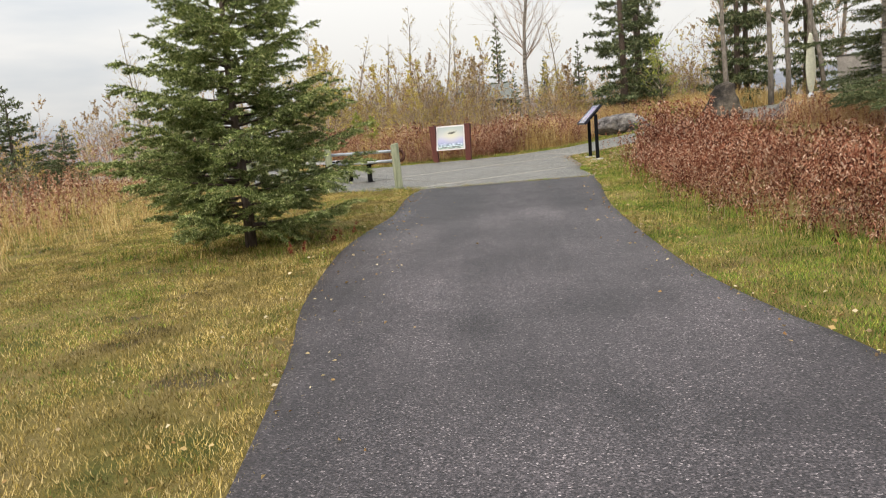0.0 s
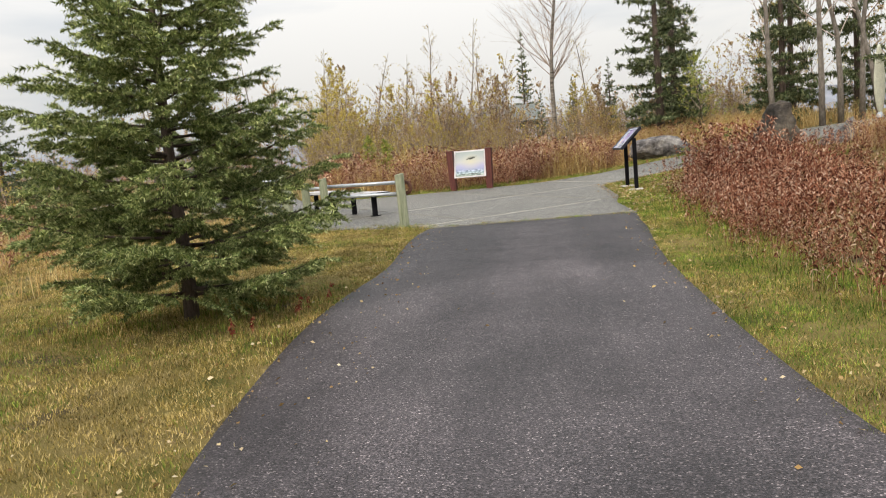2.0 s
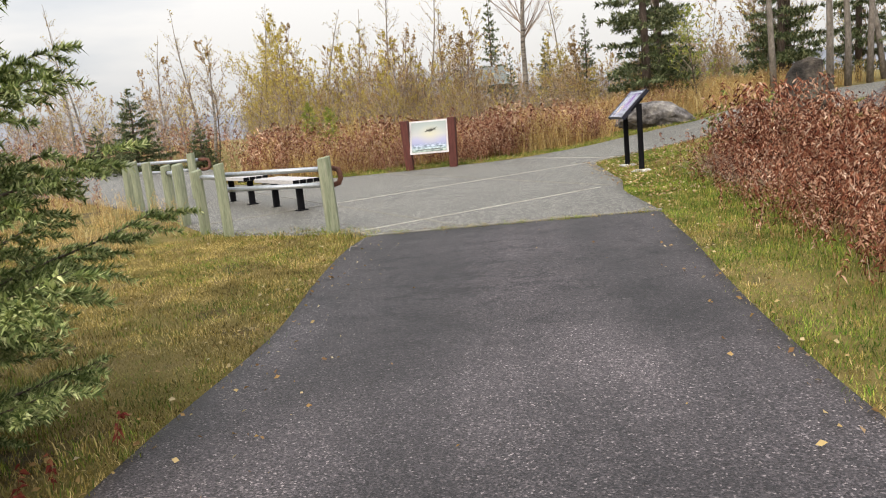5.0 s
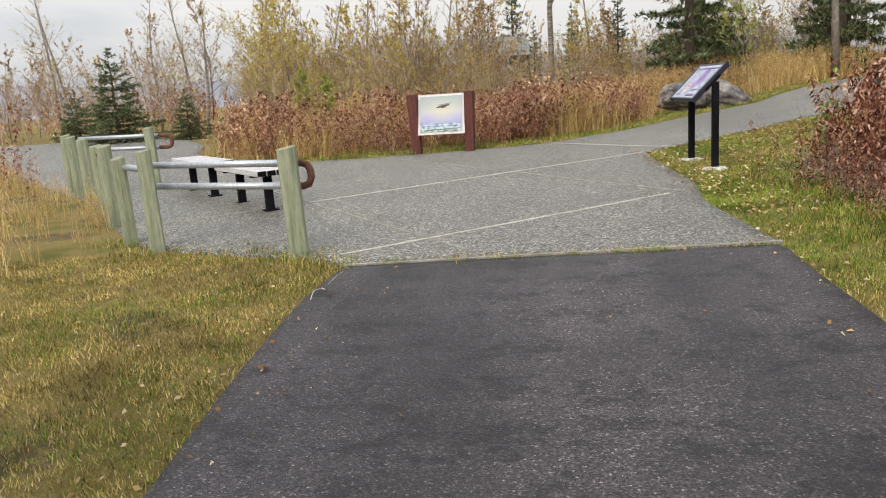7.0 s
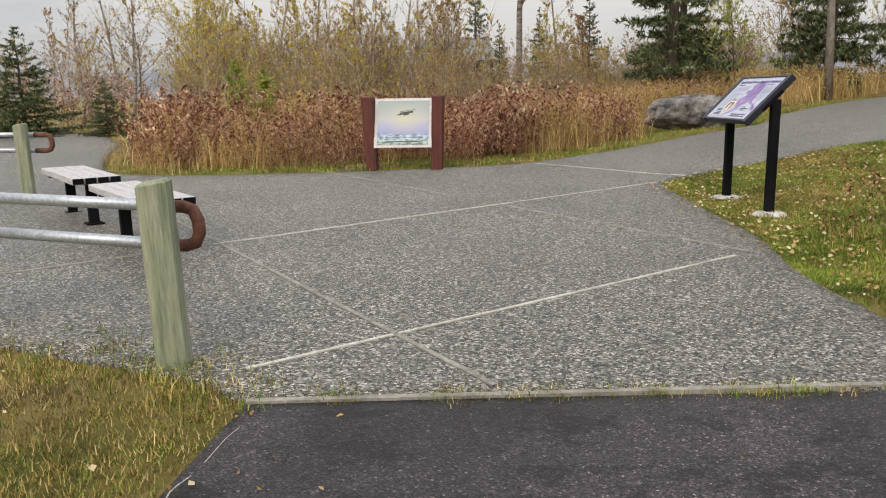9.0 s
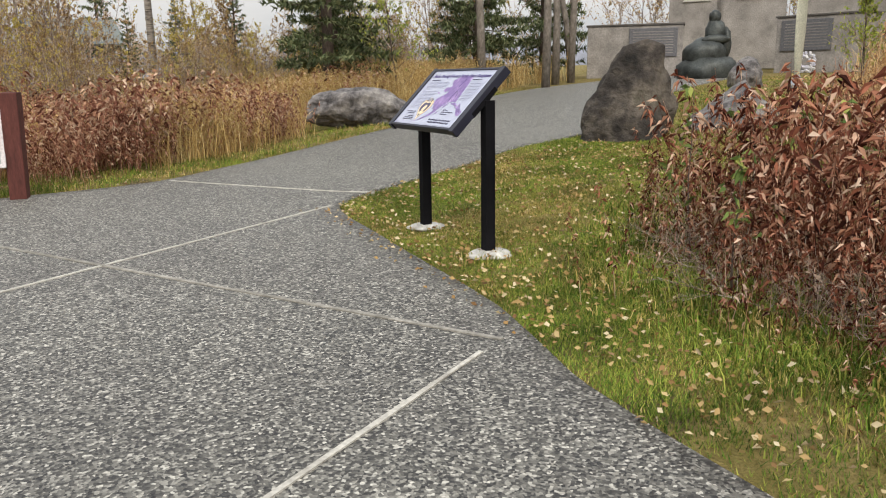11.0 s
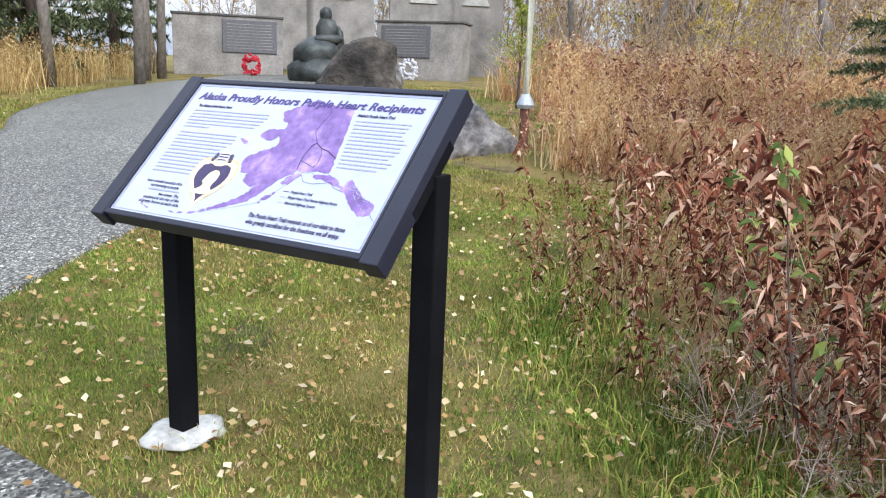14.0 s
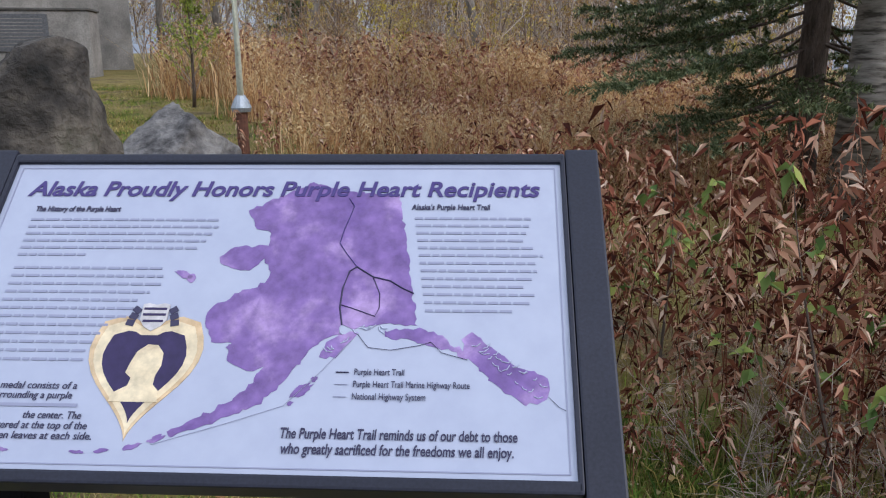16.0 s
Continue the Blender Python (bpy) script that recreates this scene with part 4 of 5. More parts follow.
memorial_wall(18.65, 36.6, -41, 3.1, 0.6, "grey concrete memorial block with a dark plaque")
memorial_wall(22.3, 32.05, -74, 2.7, -0.4, "grey concrete memorial block with a dark plaque and sloped top")
back = thing("memorial_backdrop_wall", pose(25.1, 35.8, ground_z(25.1, 35.8), 0, 0, -50), "tall pale concrete wall of four panels behind the memorial", "wall")
for i, (w, h) in enumerate(((2.0, 5.2), (2.4, 5.8), (2.4, 5.8), (2.0, 5.2))):
    xx = (-4.7, -2.05, 2.05, 4.7)[i] * 0.72
    part("panel", box(w, 0.4, h, (xx, 0, h / 2), 0.03), M_memorial, back)
    tri = bmesh.new()
    vs = [tri.verts.new(c) for c in ((xx - 0.5, -0.26, 2.5), (xx + 0.5, -0.26, 2.5), (xx, -0.26, 3.5), (xx - 0.5, -0.18, 2.5), (xx + 0.5, -0.18, 2.5), (xx, -0.18, 3.5))]
    for f in ((0, 1, 2), (5, 4, 3), (0, 3, 4, 1), (1, 4, 5, 2), (2, 5, 3, 0)):
        tri.faces.new([vs[k] for k in f])
    part("relief", tri, M_concrete, back, "raised pale triangle")

# dark statue: a plain seated mass on a stone
M_statue = material("dark bronze", mottled(4, [(0.3, (0.03, 0.033, 0.032)), (0.7, (0.09, 0.1, 0.095))], 30, 0.3, 0.01), 0.5, 0.4)
st = bmesh.new()
for c, s in (((0, 0, 0.2), (0.88, 0.7, 0.5)), ((-0.12, 0, 0.62), (0.62, 0.5, 0.5)), ((0.14, 0.02, 1.25), (0.3, 0.26, 0.38)), ((0.1, 0, 1.66), (0.17, 0.16, 0.2)), ((0.42, -0.1, 0.95), (0.14, 0.14, 0.42)), ((0.1, -0.22, 1.05), (0.4, 0.13, 0.13))):
    e = bmesh.new()
    bmesh.ops.create_icosphere(e, subdivisions=3, radius=1)
    for v in e.verts:
        k = 1 + 0.16 * noise.noise(v.co * 2 + Vector(c) * 3)
        v.co = Vector((v.co.x * s[0] * k + c[0], v.co.y * s[1] * k + c[1], v.co.z * s[2] * k + c[2]))
    me = bpy.data.meshes.new("tmp")
    e.to_mesh(me)
    e.free()
    st.from_mesh(me)
    bpy.data.meshes.remove(me)
statue = part("statue", st, M_statue, None, "", True)
statue.matrix_basis = pose(17.68, 32.07, ground_z(17.68, 32.07), 0, 0, -30)
tagged(statue, "dark bronze statue on a stone before the memorial", "statue")
M_red_flower = material("red wreath", leafy([(0, (0.35, 0.02, 0.03)), (1, (0.6, 0.06, 0.08))], 0.1), 0.7)
M_white_flower = material("white wreath", leafy([(0, (0.5, 0.5, 0.6)), (1, (0.8, 0.8, 0.8))], 0.1), 0.7)
for x, y, mat, label in ((18.15, 35.15, M_red_flower, "red flower wreath leaning at the memorial wall"), (21.2, 31.8, M_white_flower, "white and blue wreath leaning at the memorial wall")):
    b = bmesh.new()
    r = random.Random(int(x))
    for k in range(60):
        a, q = r.uniform(0, 6.28), r.uniform(0.13, 0.3)
        box(0.09, 0.05, 0.06, (math.cos(a) * q, r.uniform(-0.05, 0.05), 0.3 + math.sin(a) * q), 0, pose(0, 0, 0, r.uniform(0, 90), r.uniform(0, 90), 0), b)
    w = part("flower_wreath", b, mat)
    w.matrix_basis = pose(x, y, ground_z(x, y), -12, 0, -45)
    tagged(w, label, "wreath", "wreaths")

# distant shelter: a grey gable roof on posts
shelter = thing("shelter", pose(1.25, 45.5, ground_z(1.25, 45.5), 0, 0, 12), "small grey-roofed shelter half hidden by the brush", "shelter")
M_roof = material("grey-green roof", mottled(2, [(0.3, (0.13, 0.15, 0.14)), (0.7, (0.23, 0.25, 0.24))], 14, 0.3, 0.01), 0.8)
for sg in (-1, 1):
    part("roof_slope", box(3.0, 1.7, 0.08, (0, sg * 0.75, 2.62), 0.01, pose(0, 0, 0, -sg * 32, 0, 0)), M_roof, shelter)
    for sx in (-1.3, 1.3):
        part("post", box(0.12, 0.12, 2.3, (sx, sg * 1.2, 1.1), 0.01), M_bark, shelter)

# a curved dry twig lying at the corner of the asphalt
tw = [(0.06 + 0.1 * t - 0.05 * math.sin(3 * t), 14.55 + 0.62 * t) for t in (k / 8 for k in range(9))]
twig = part("twig", tube([(x, y, ground_z(x, y) + 0.014 + 0.02 * math.sin(i)) for i, (x, y) in enumerate(tw)], [0.0032 - 0.00025 * i for i in range(9)], 5), M_joint)
tagged(twig, "thin pale dry twig lying on the asphalt edge", "twig")

# ---- plants: templates ----
def blades(n, h0, h1, width, spread, bend, seed, segs=1):
    """a tuft of thin tapering blades; triangles"""
    r = random.Random(seed)
    v, f = [], []
    for _ in range(n):
        a, h = r.uniform(0, 6.283), r.uniform(h0, h1)
        bx, by = r.gauss(0, spread), r.gauss(0, spread)
        dx, dy = math.cos(a), math.sin(a)
        lean = r.uniform(0.1, 1) * bend * h
        w = width * r.uniform(0.7, 1.3) / 2
        o = len(v)
        v += [(bx - dy * w, by + dx * w, -0.01), (bx + dy * w, by - dx * w, -0.01)]
        if segs == 1:
            v.append((bx + dx * lean, by + dy * lean, h))
            f.append((o, o + 1, o + 2))
        else:
            v += [(bx + dx * lean * 0.3 - dy * w * 0.8, by + dy * lean * 0.3 + dx * w * 0.8, h * 0.6), (bx + dx * lean * 0.3 + dy * w * 0.8, by + dy * lean * 0.3 - dx * w * 0.8, h * 0.6), (bx + dx * lean, by + dy * lean, h * r.uniform(0.8, 1))]
            f += [(o, o + 1, o + 3), (o, o + 3, o + 2), (o + 2, o + 3, o + 4)]
    return np.array(v), np.array(f)


def prism(v, f, p, q, r0, r1):
    """a three-sided tapering twig from p to q"""
    p, q = np.asarray(p, float), np.asarray(q, float)
    d = q - p
    d /= np.linalg.norm(d) + 1e-9
    a = np.cross(d, (0.3, 0.2, 0.93) if abs(d[2]) < 0.9 else (1, 0, 0))
    a /= np.linalg.norm(a)
    b = np.cross(d, a)
    o = len(v)
    for k in range(3):
        c, s = math.cos(k * 2.094), math.sin(k * 2.094)
        v.append(p + (a * c + b * s) * r0)
    for k in range(3):
        c, s = math.cos(k * 2.094), math.sin(k * 2.094)
        v.append(q + (a * c + b * s) * r1)
    for k in range(3):
        n = (k + 1) % 3
        f += [(o + k, o + n, o + 3 + n), (o + k, o + 3 + n, o + 3 + k)]


def leaf(v, f, p, d, length, width, r, droop=0.3):
    """a folded pointed leaf from p along d"""
    p, d = np.asarray(p, float), np.asarray(d, float)
    d = d / (np.linalg.norm(d) + 1e-9)
    s = np.cross(d, (r.uniform(-1, 1), r.uniform(-1, 1), r.uniform(0.2, 1)))
    s /= np.linalg.norm(s) + 1e-9
    n = np.cross(s, d)
    o = len(v)
    v += [p, p + d * length * 0.45 + s * width / 2 + n * width * 0.2, p + d * length * 0.5 - s * width / 2 + n * width * 0.2, p + d * length + np.array((0, 0, -droop * length))]
    f += [(o, o + 1, o + 3), (o, o + 3, o + 2)]


def fireweed(seed, h=1.1, leaves=20, length=0.095, width=0.024, stem=0.004):
    """a dead stalk with curled hanging leaves"""
    r = random.Random(seed)
    v, f = [], []
    p, lean = np.zeros(3), np.array((r.gauss(0, 0.12), r.gauss(0, 0.12), 1.0))
    pts = [p]
    for i in range(4):
        lean = lean + np.array((r.gauss(0, 0.06), r.gauss(0, 0.06), 0))
        p = p + lean * h / 4
        pts.append(p)
    for i in range(4):
        prism(v, f, pts[i], pts[i + 1], stem * (1 - i * 0.2), stem * (0.8 - i * 0.2))
    for _ in range(leaves):
        t = r.uniform(0.22, 1.0) * 3.999
        i = int(t)
        q = pts[i] + (pts[i + 1] - pts[i]) * (t - i)
        a = r.uniform(0, 6.283)
        leaf(v, f, q, (math.cos(a), math.sin(a), r.uniform(-1.1, 0.35)), length * r.uniform(0.6, 1.25), width * r.uniform(0.6, 1.3), r, r.uniform(0.1, 0.6))
    return np.array(v), np.array(f)


def bare_tree(seed, h, branches=16, twigs=4, spread=0.35, up=0.9, leaves=0, leaf_size=0.06, thick=0.02, first=0.2):
    """a thin bare tree: (wood, leaves)"""
    r = random.Random(seed)
    wv, wf, lv, lf = [], [], [], []
    pts, p, d = [np.zeros(3)], np.zeros(3), np.array((r.gauss(0, 0.05), r.gauss(0, 0.05), 1.0))
    n = 6
    for i in range(n):
        d = d + np.array((r.gauss(0, 0.06), r.gauss(0, 0.06), 0))
        p = p + d * h / n
        pts.append(p)
    for i in range(n):
        prism(wv, wf, pts[i], pts[i + 1], thick * (1 - i / n) + min(0.004, thick * 0.25), thick * (1 - (i + 1) / n) + min(0.004, thick * 0.25))
    for _ in range(branches):
        t = r.uniform(first, 0.97)
        i = min(n - 1, int(t * n))
        q = pts[i] + (pts[i + 1] - pts[i]) * (t * n - i)
        a, l = r.uniform(0, 6.283), h * spread * (1.1 - t) * r.uniform(0.6, 1.2)
        e = np.array((math.cos(a), math.sin(a), up * r.uniform(0.6, 1.4)))
        m = q + e / np.linalg.norm(e) * l * 0.5
        tip = m + (e + np.array((0, 0, 0.35 * up))) / np.linalg.norm(e) * l * 0.5
        prism(wv, wf, q, m, thick * 0.45 * (1.1 - t) + min(0.003, thick * 0.2), thick * 0.25 * (1.1 - t) + min(0.003, thick * 0.2))
        prism(wv, wf, m, tip, thick * 0.25 * (1.1 - t) + min(0.003, thick * 0.2), min(0.002, thick * 0.15))
        for _ in range(twigs):
            s = r.uniform(0.25, 1)
            b = q + (m - q) * s * 2 if s < 0.5 else m + (tip - m) * (s * 2 - 1)
            g = e + np.array((r.gauss(0, 0.7), r.gauss(0, 0.7), r.gauss(0.1, 0.5)))
            c = b + g / np.linalg.norm(g) * l * r.uniform(0.25, 0.5)
            prism(wv, wf, b, c, min(0.004, thick * 0.35), min(0.002, thick * 0.15))
            for _ in range(leaves):
                k = r.uniform(0.2, 1)
                leaf(lv, lf, b + (c - b) * k, (r.gauss(0, 1), r.gauss(0, 1), r.gauss(-0.3, 0.6)), leaf_size * r.uniform(0.6, 1.3), leaf_size * 0.6, r)
    return (np.array(wv), np.array(wf)), (np.array(lv).reshape(-1, 3), np.array(lf, int).reshape(-1, 3))


def needles_on(segments, step, length, width, seed, per=4):
    """thin needle triangles all round a set of twigs; segments: rows of p, q"""
    r = np.random.RandomState(seed)
    s = np.asarray(segments, float)
    p, q = s[:, 0], s[:, 1]
    d = q - p
    l = np.linalg.norm(d, axis=1)
    n = np.maximum(1, (l / step).astype(int)) * per
    idx = np.repeat(np.arange(len(s)), n)
    t = r.rand(len(idx))
    base = p[idx] + d[idx] * t[:, None]
    u = d[idx] / (l[idx][:, None] + 1e-9)
    rnd = r.normal(size=(len(idx), 3))
    rnd[:, 2] += 0.25
    side = rnd - u * np.sum(rnd * u, axis=1)[:, None]
    side /= np.linalg.norm(side, axis=1)[:, None] + 1e-9
    out = side * 0.75 + u * r.uniform(0.35, 0.9, (len(idx), 1))
    out /= np.linalg.norm(out, axis=1)[:, None]
    w = np.cross(out, r.normal(size=(len(idx), 3)) * (0.5, 0.5, 0.3) + (0, 0, 1))
    w /= np.linalg.norm(w, axis=1)[:, None] + 1e-9
    k = length * r.uniform(0.7, 1.25, (len(idx), 1))
    a, b, c = base - w * width / 2, base + w * width / 2, base + out * k
    v = np.stack([a, b, c], axis=1).reshape(-1, 3)
    return v, np.arange(len(v)).reshape(-1, 3)


def spruce_parts(seed, h, radius, whorls, per, twig_gap, step, length, width, low=0.04, needles=4, droop=0.25, power=0.75, bare=0.18):
    """trunk, boughs and needles of a spruce"""
    r = random.Random(seed)
    wv, wf, segs = [], [], []
    pts = [np.array((0.02 * math.sin(i * 1.3), 0.02 * math.cos(i * 1.7), h * i / 8)) for i in range(9)]
    for k in range(whorls):
        t = low + (0.985 - low) * (k / (whorls - 1)) ** 1.05
        z = h * t
        reach = radius * (1 - t) ** power + 0.03
        for j in range(per if t < 0.85 else max(3, per - 3)):
            a = k * 2.4 + j * 6.283 / per + r.uniform(-0.45, 0.45)
            l = reach * r.uniform(0.55, 1.15)
            zz = z + r.uniform(-0.5, 0.5) * h / whorls
            up = -droop * (1 - t) + 0.42 * t + r.uniform(-0.12, 0.12)
            dirn = np.array((math.cos(a), math.sin(a), 0.0))
            side = np.array((-math.sin(a), math.cos(a), 0.0))
            line = []
            n = 6
            for i in range(n + 1):
                s = i / n
                line.append(np.array((0, 0, zz)) + dirn * l * s + np.array((0, 0, l * (up * s + 0.2 * s * s * (1 - t * 0.6)))) + side * r.gauss(0, 0.012) * i)
            for i in range(n):
                prism(wv, wf, line[i], line[i + 1], 0.018 * (1 - i / n) * (1 - 0.6 * t) + 0.003, 0.018 * (1 - (i + 1) / n) * (1 - 0.6 * t) + 0.002)
                if i / n >= bare:
                    segs.append((line[i], line[i + 1]))
            m = max(3, int(l / twig_gap))
            for i in range(m):
                s = bare * 0.8 + (1 - bare * 0.8) * (i + r.random()) / m
                i0 = min(n - 1, int(s * n))
                b = line[i0] + (line[i0 + 1] - line[i0]) * (s * n - i0)
                tl = (0.34 * (1.08 - s) + 0.1) * l * r.uniform(0.6, 1.15)
                for sg in (-1, 1):
                    if r.random() < 0.12:
                        continue
                    g = dirn * r.uniform(0.55, 1.0) + side * sg * r.uniform(0.6, 1.0) + np.array((0, 0, r.uniform(-0.35, 0.1)))
                    g /= np.linalg.norm(g)
                    c = b + g * tl
                    segs.append((b, c))
                    if tl > 0.14:
                        for _ in range(2):
                            s2 = r.uniform(0.3, 0.8)
                            e = g + side * r.uniform(-0.7, 0.7) + dirn * 0.3 + np.array((0, 0, r.uniform(-0.3, 0.15)))
                            b2 = b + (c - b) * s2
                            segs.append((b2, b2 + e / np.linalg.norm(e) * tl * 0.45))
    segs.append((np.array((0, 0, h * 0.97)), np.array((0, 0, h * 1.04))))
    nv, nf = needles_on(segs, step, length, width, seed, needles)
    return pts, (np.array(wv), np.array(wf)), (nv, nf)


def tri_object(name, vf, mat, parent=None, label=""):
    ob = scattered(name, [(vf[0], vf[1], [np.eye(4)])], mat, "", "")
    if parent:
        ob.parent = parent
    if label:
        ob["label"] = label
    return ob


def spruce(name, x, y, label, mat, trunk_r, group="", **kw):
    pts, wood, needles = spruce_parts(**kw)
    t = thing(name, pose(x, y, ground_z(x, y) - 0.03, 0, 0, 0), label, "tree", group)
    n = len(pts)
    part("trunk", tube([tuple(p) for p in pts], [trunk_r * (1 - 0.93 * i / (n - 1)) for i in range(n)], 9), M_bark, t, shade=True)
    tri_object("branchwork", wood, M_bark, t)["kind"] = "stuff"
    tri_object("crown", needles, mat, t)["kind"] = "stuff"
    return t


# ---- the young spruce beside the path and other conifers ----
spruce("young_spruce", -1.42, 9.88, "bushy green young spruce on the lawn beside the path", M_needles, 0.07, seed=3, h=4.15, radius=1.56, whorls=18, per=9, twig_gap=0.075, step=0.015, length=0.038, width=0.0115, low=0.08, needles=5, droop=0.1, power=0.6)
low_left = spruce("small_spruce", -14.9, 26.7, "dark green young spruce among dry brush", M_dark_needles, 0.09, "brush spruces", seed=8, h=3.5, radius=1.85, whorls=13, per=7, twig_gap=0.17, step=0.06, length=0.1, width=0.035, needles=4)
for x, y, k, yaw in ((-12.6, 25.9, 0.58, 40), (-13.6, 23.6, 0.5, 90), (-16.2, 24.0, 0.75, 200), (-10.9, 34.1, 0.82, 120), (-8.4, 33.7, 0.43, 300), (-11.8, 22.8, 0.4, 10), (-13.0, 35.5, 0.5, 70)):
    o = copy_thing(low_left, pose(x, y, ground_z(x, y) - 0.03, 0, 0, yaw))
    o.scale = (k, k, k)
big = spruce("tall_spruce", 7.2, 34.3, "tall dark spruce behind the tan grass", M_dark_needles, 0.17, "tall spruces", seed=21, h=11.0, radius=1.9, whorls=24, per=6, twig_gap=0.3, step=0.11, length=0.18, width=0.06, low=0.06, needles=4, droop=0.35)
for x, y, k, kz, yaw in ((8.4, 37.5, 0.8, 1.1, 50), (12.4, 36.0, 0.85, 1.15, 130), (13.6, 38.5, 0.9, 1.2, 220), (2.2, 46.0, 0.5, 0.62, 20), (6.2, 41.5, 0.42, 0.4, 80), (4.6, 43.5, 0.4, 0.36, 170), (9.6, 43, 0.8, 1.2, 300), (16.5, 39.0, 0.85, 1.2, 10), (28.0, 36.0, 0.9, 1.1, 70), (31.0, 27.0, 0.9, 1.1, 150), (2.9, 41.5, 0.32, 0.3, 33)):
    o = copy_thing(big, pose(x, y, ground_z(x, y) - 0.03, 0, 0, yaw))
    o.scale = (k, k, kz)
edge_spruce = spruce("tall_spruce", 9.9, 17.15, "spruce with sparse drooping lower boughs among dead weeds", M_dark_needles, 0.14, "tall spruces", seed=33, h=9.0, radius=2.5, whorls=22, per=8, twig_gap=0.11, step=0.03, length=0.055, width=0.014, low=0.13, needles=4, droop=0.5, bare=0.3)


# ---- broadleaf trees ----
def round_tree(name, x, y, label, bark, r0, h, seed, branches, twigs, spread, up, leaves, leaf_mat, leaf_size, first, group=""):
    wood, lv = bare_tree(seed, h, branches, twigs, spread, up, leaves, leaf_size, r0 * 0.55, first)
    t = thing(name, pose(x, y, ground_z(x, y) - 0.05), label, "tree", group)
    r = random.Random(seed)
    pts, p, d = [Vector((0, 0, 0))], Vector((0, 0, 0)), Vector((r.gauss(0, 0.05), r.gauss(0, 0.05), 1.0))
    for i in range(6):
        d = d + Vector((r.gauss(0, 0.06), r.gauss(0, 0.06), 0))
        p = p + d * h / 6
        pts.append(p.copy())
    part("trunk", tube(pts, [r0 * (1 - 0.9 * i / 6) for i in range(7)], 9), bark, t, shade=True)
    tri_object("branchwork", wood, M_twig, t)["kind"] = "stuff"
    if leaves:
        tri_object("crown", lv, leaf_mat, t)["kind"] = "stuff"
    return t


round_tree("birch", 3.4, 39.0, "tall pale-barked birch, almost leafless, above the thicket", M_birch_bark, 0.13, 10.5, 5, 64, 16, 0.36, 1.15, 0, M_brown_leaf, 0.05, 0.33, "birches")
for x, y, h, sd in ((-17.0, 41.4, 7.5, 6), (-2.2, 41.0, 7.2, 7), (-1.0, 43.0, 7.8, 8), (-7.8, 40.0, 6.4, 9), (-15.8, 40.2, 6.0, 10), (9.0, 40.0, 9.0, 31), (-11.2, 41.5, 6.8, 61), (-13.4, 43.0, 6.0, 62), (-5.6, 42.5, 6.2, 63), (0.2, 40.0, 5.6, 64), (5.6, 45.0, 6.4, 65), (-9.6, 38.5, 5.2, 66), (-3.6, 38.0, 5.4, 67)):
    round_tree("birch", x, y, "slender pale birch with bare twigs and few leaves", M_birch_bark, 0.075, h, sd, 26, 7, 0.3, 1.0, 1, M_yellow_leaf, 0.07, 0.25, "birches")
round_tree("poplar", 9.45, 16.92, "grey-barked leafless tree trunk beside the spruce", M_birch_bark, 0.2, 8.0, 12, 16, 5, 0.3, 0.8, 0, M_brown_leaf, 0.05, 0.4)
for x, y, h, sd in ((11.2, 33.5, 10, 13), (12.6, 32.6, 11, 14), (15.0, 35.0, 11, 15), (16.8, 37.6, 12, 16), (26.0, 30.5, 11, 17), (24.5, 28.0, 10, 18), (27.5, 25.5, 11, 19), (22.0, 25.0, 10, 20), (30.0, 22.0, 11, 22), (25.0, 21.5, 10, 23), (20.0, 20.5, 9, 24), (23.5, 40.0, 12, 25), (19.0, 41.0, 12, 26), (28.5, 18.5, 11, 27), (18.0, 17.0, 10, 28), (13.8, 34.0, 10, 29)):
    round_tree("bare_poplar", x, y, "tall bare grey tree in the autumn wood", M_grey_bark, 0.12, h, sd, 22, 6, 0.26, 1.0, 0, M_brown_leaf, 0.05, 0.3, "bare trees")
for x, y, h, mat, sd, lab in ((-4.9, 33.0, 4.6, M_yellow_leaf, 41, "yellowing willow bush in the thicket"), (4.6, 41.0, 4.0, M_yellow_leaf, 42, "bright yellow small tree in the thicket"), (-3.0, 26.9, 1.75, M_green_leaf, 43, "small yellow-green sapling at the plaza edge"), (-2.55, 27.3, 1.6, M_green_leaf, 44, "small yellow-green sapling at the plaza edge"), (-6.2, 34.5, 5.0, M_yellow_leaf, 45, "yellowing willow bush in the thicket"), (-7.4, 37.0, 5.4, M_yellow_leaf, 71, "yellowing willow bush in the thicket"), (-9.8, 39.5, 5.0, M_brown_leaf, 72, "tall brown-leaved bush in the thicket"), (-1.2, 35.5, 3.9, M_brown_leaf, 73, "tall brown-leaved bush in the thicket"), (1.0, 36.5, 3.8, M_brown_leaf, 74, "tall brown-leaved bush in the thicket"), (5.2, 37.0, 3.2, M_brown_leaf, 75, "tall brown-leaved bush in the thicket"), (14.2, 24.6, 1.9, M_green_leaf, 46, "green leafy shrub beside the memorial"), (8.6, 33.0, 3.4, M_green_leaf, 47, "pale green leafy small tree before the spruces"), (19.5, 22.5, 3.0, M_yellow_leaf, 48, "yellow leafy shrub in the autumn wood")):
    round_tree("shrub", x, y, lab, M_bark, 0.03, h, sd, 34, 8, 0.42, 1.1, 6 if h > 2.5 else 5, mat, 0.065 if h > 2.5 else 0.055, 0.08, "leafy shrubs")


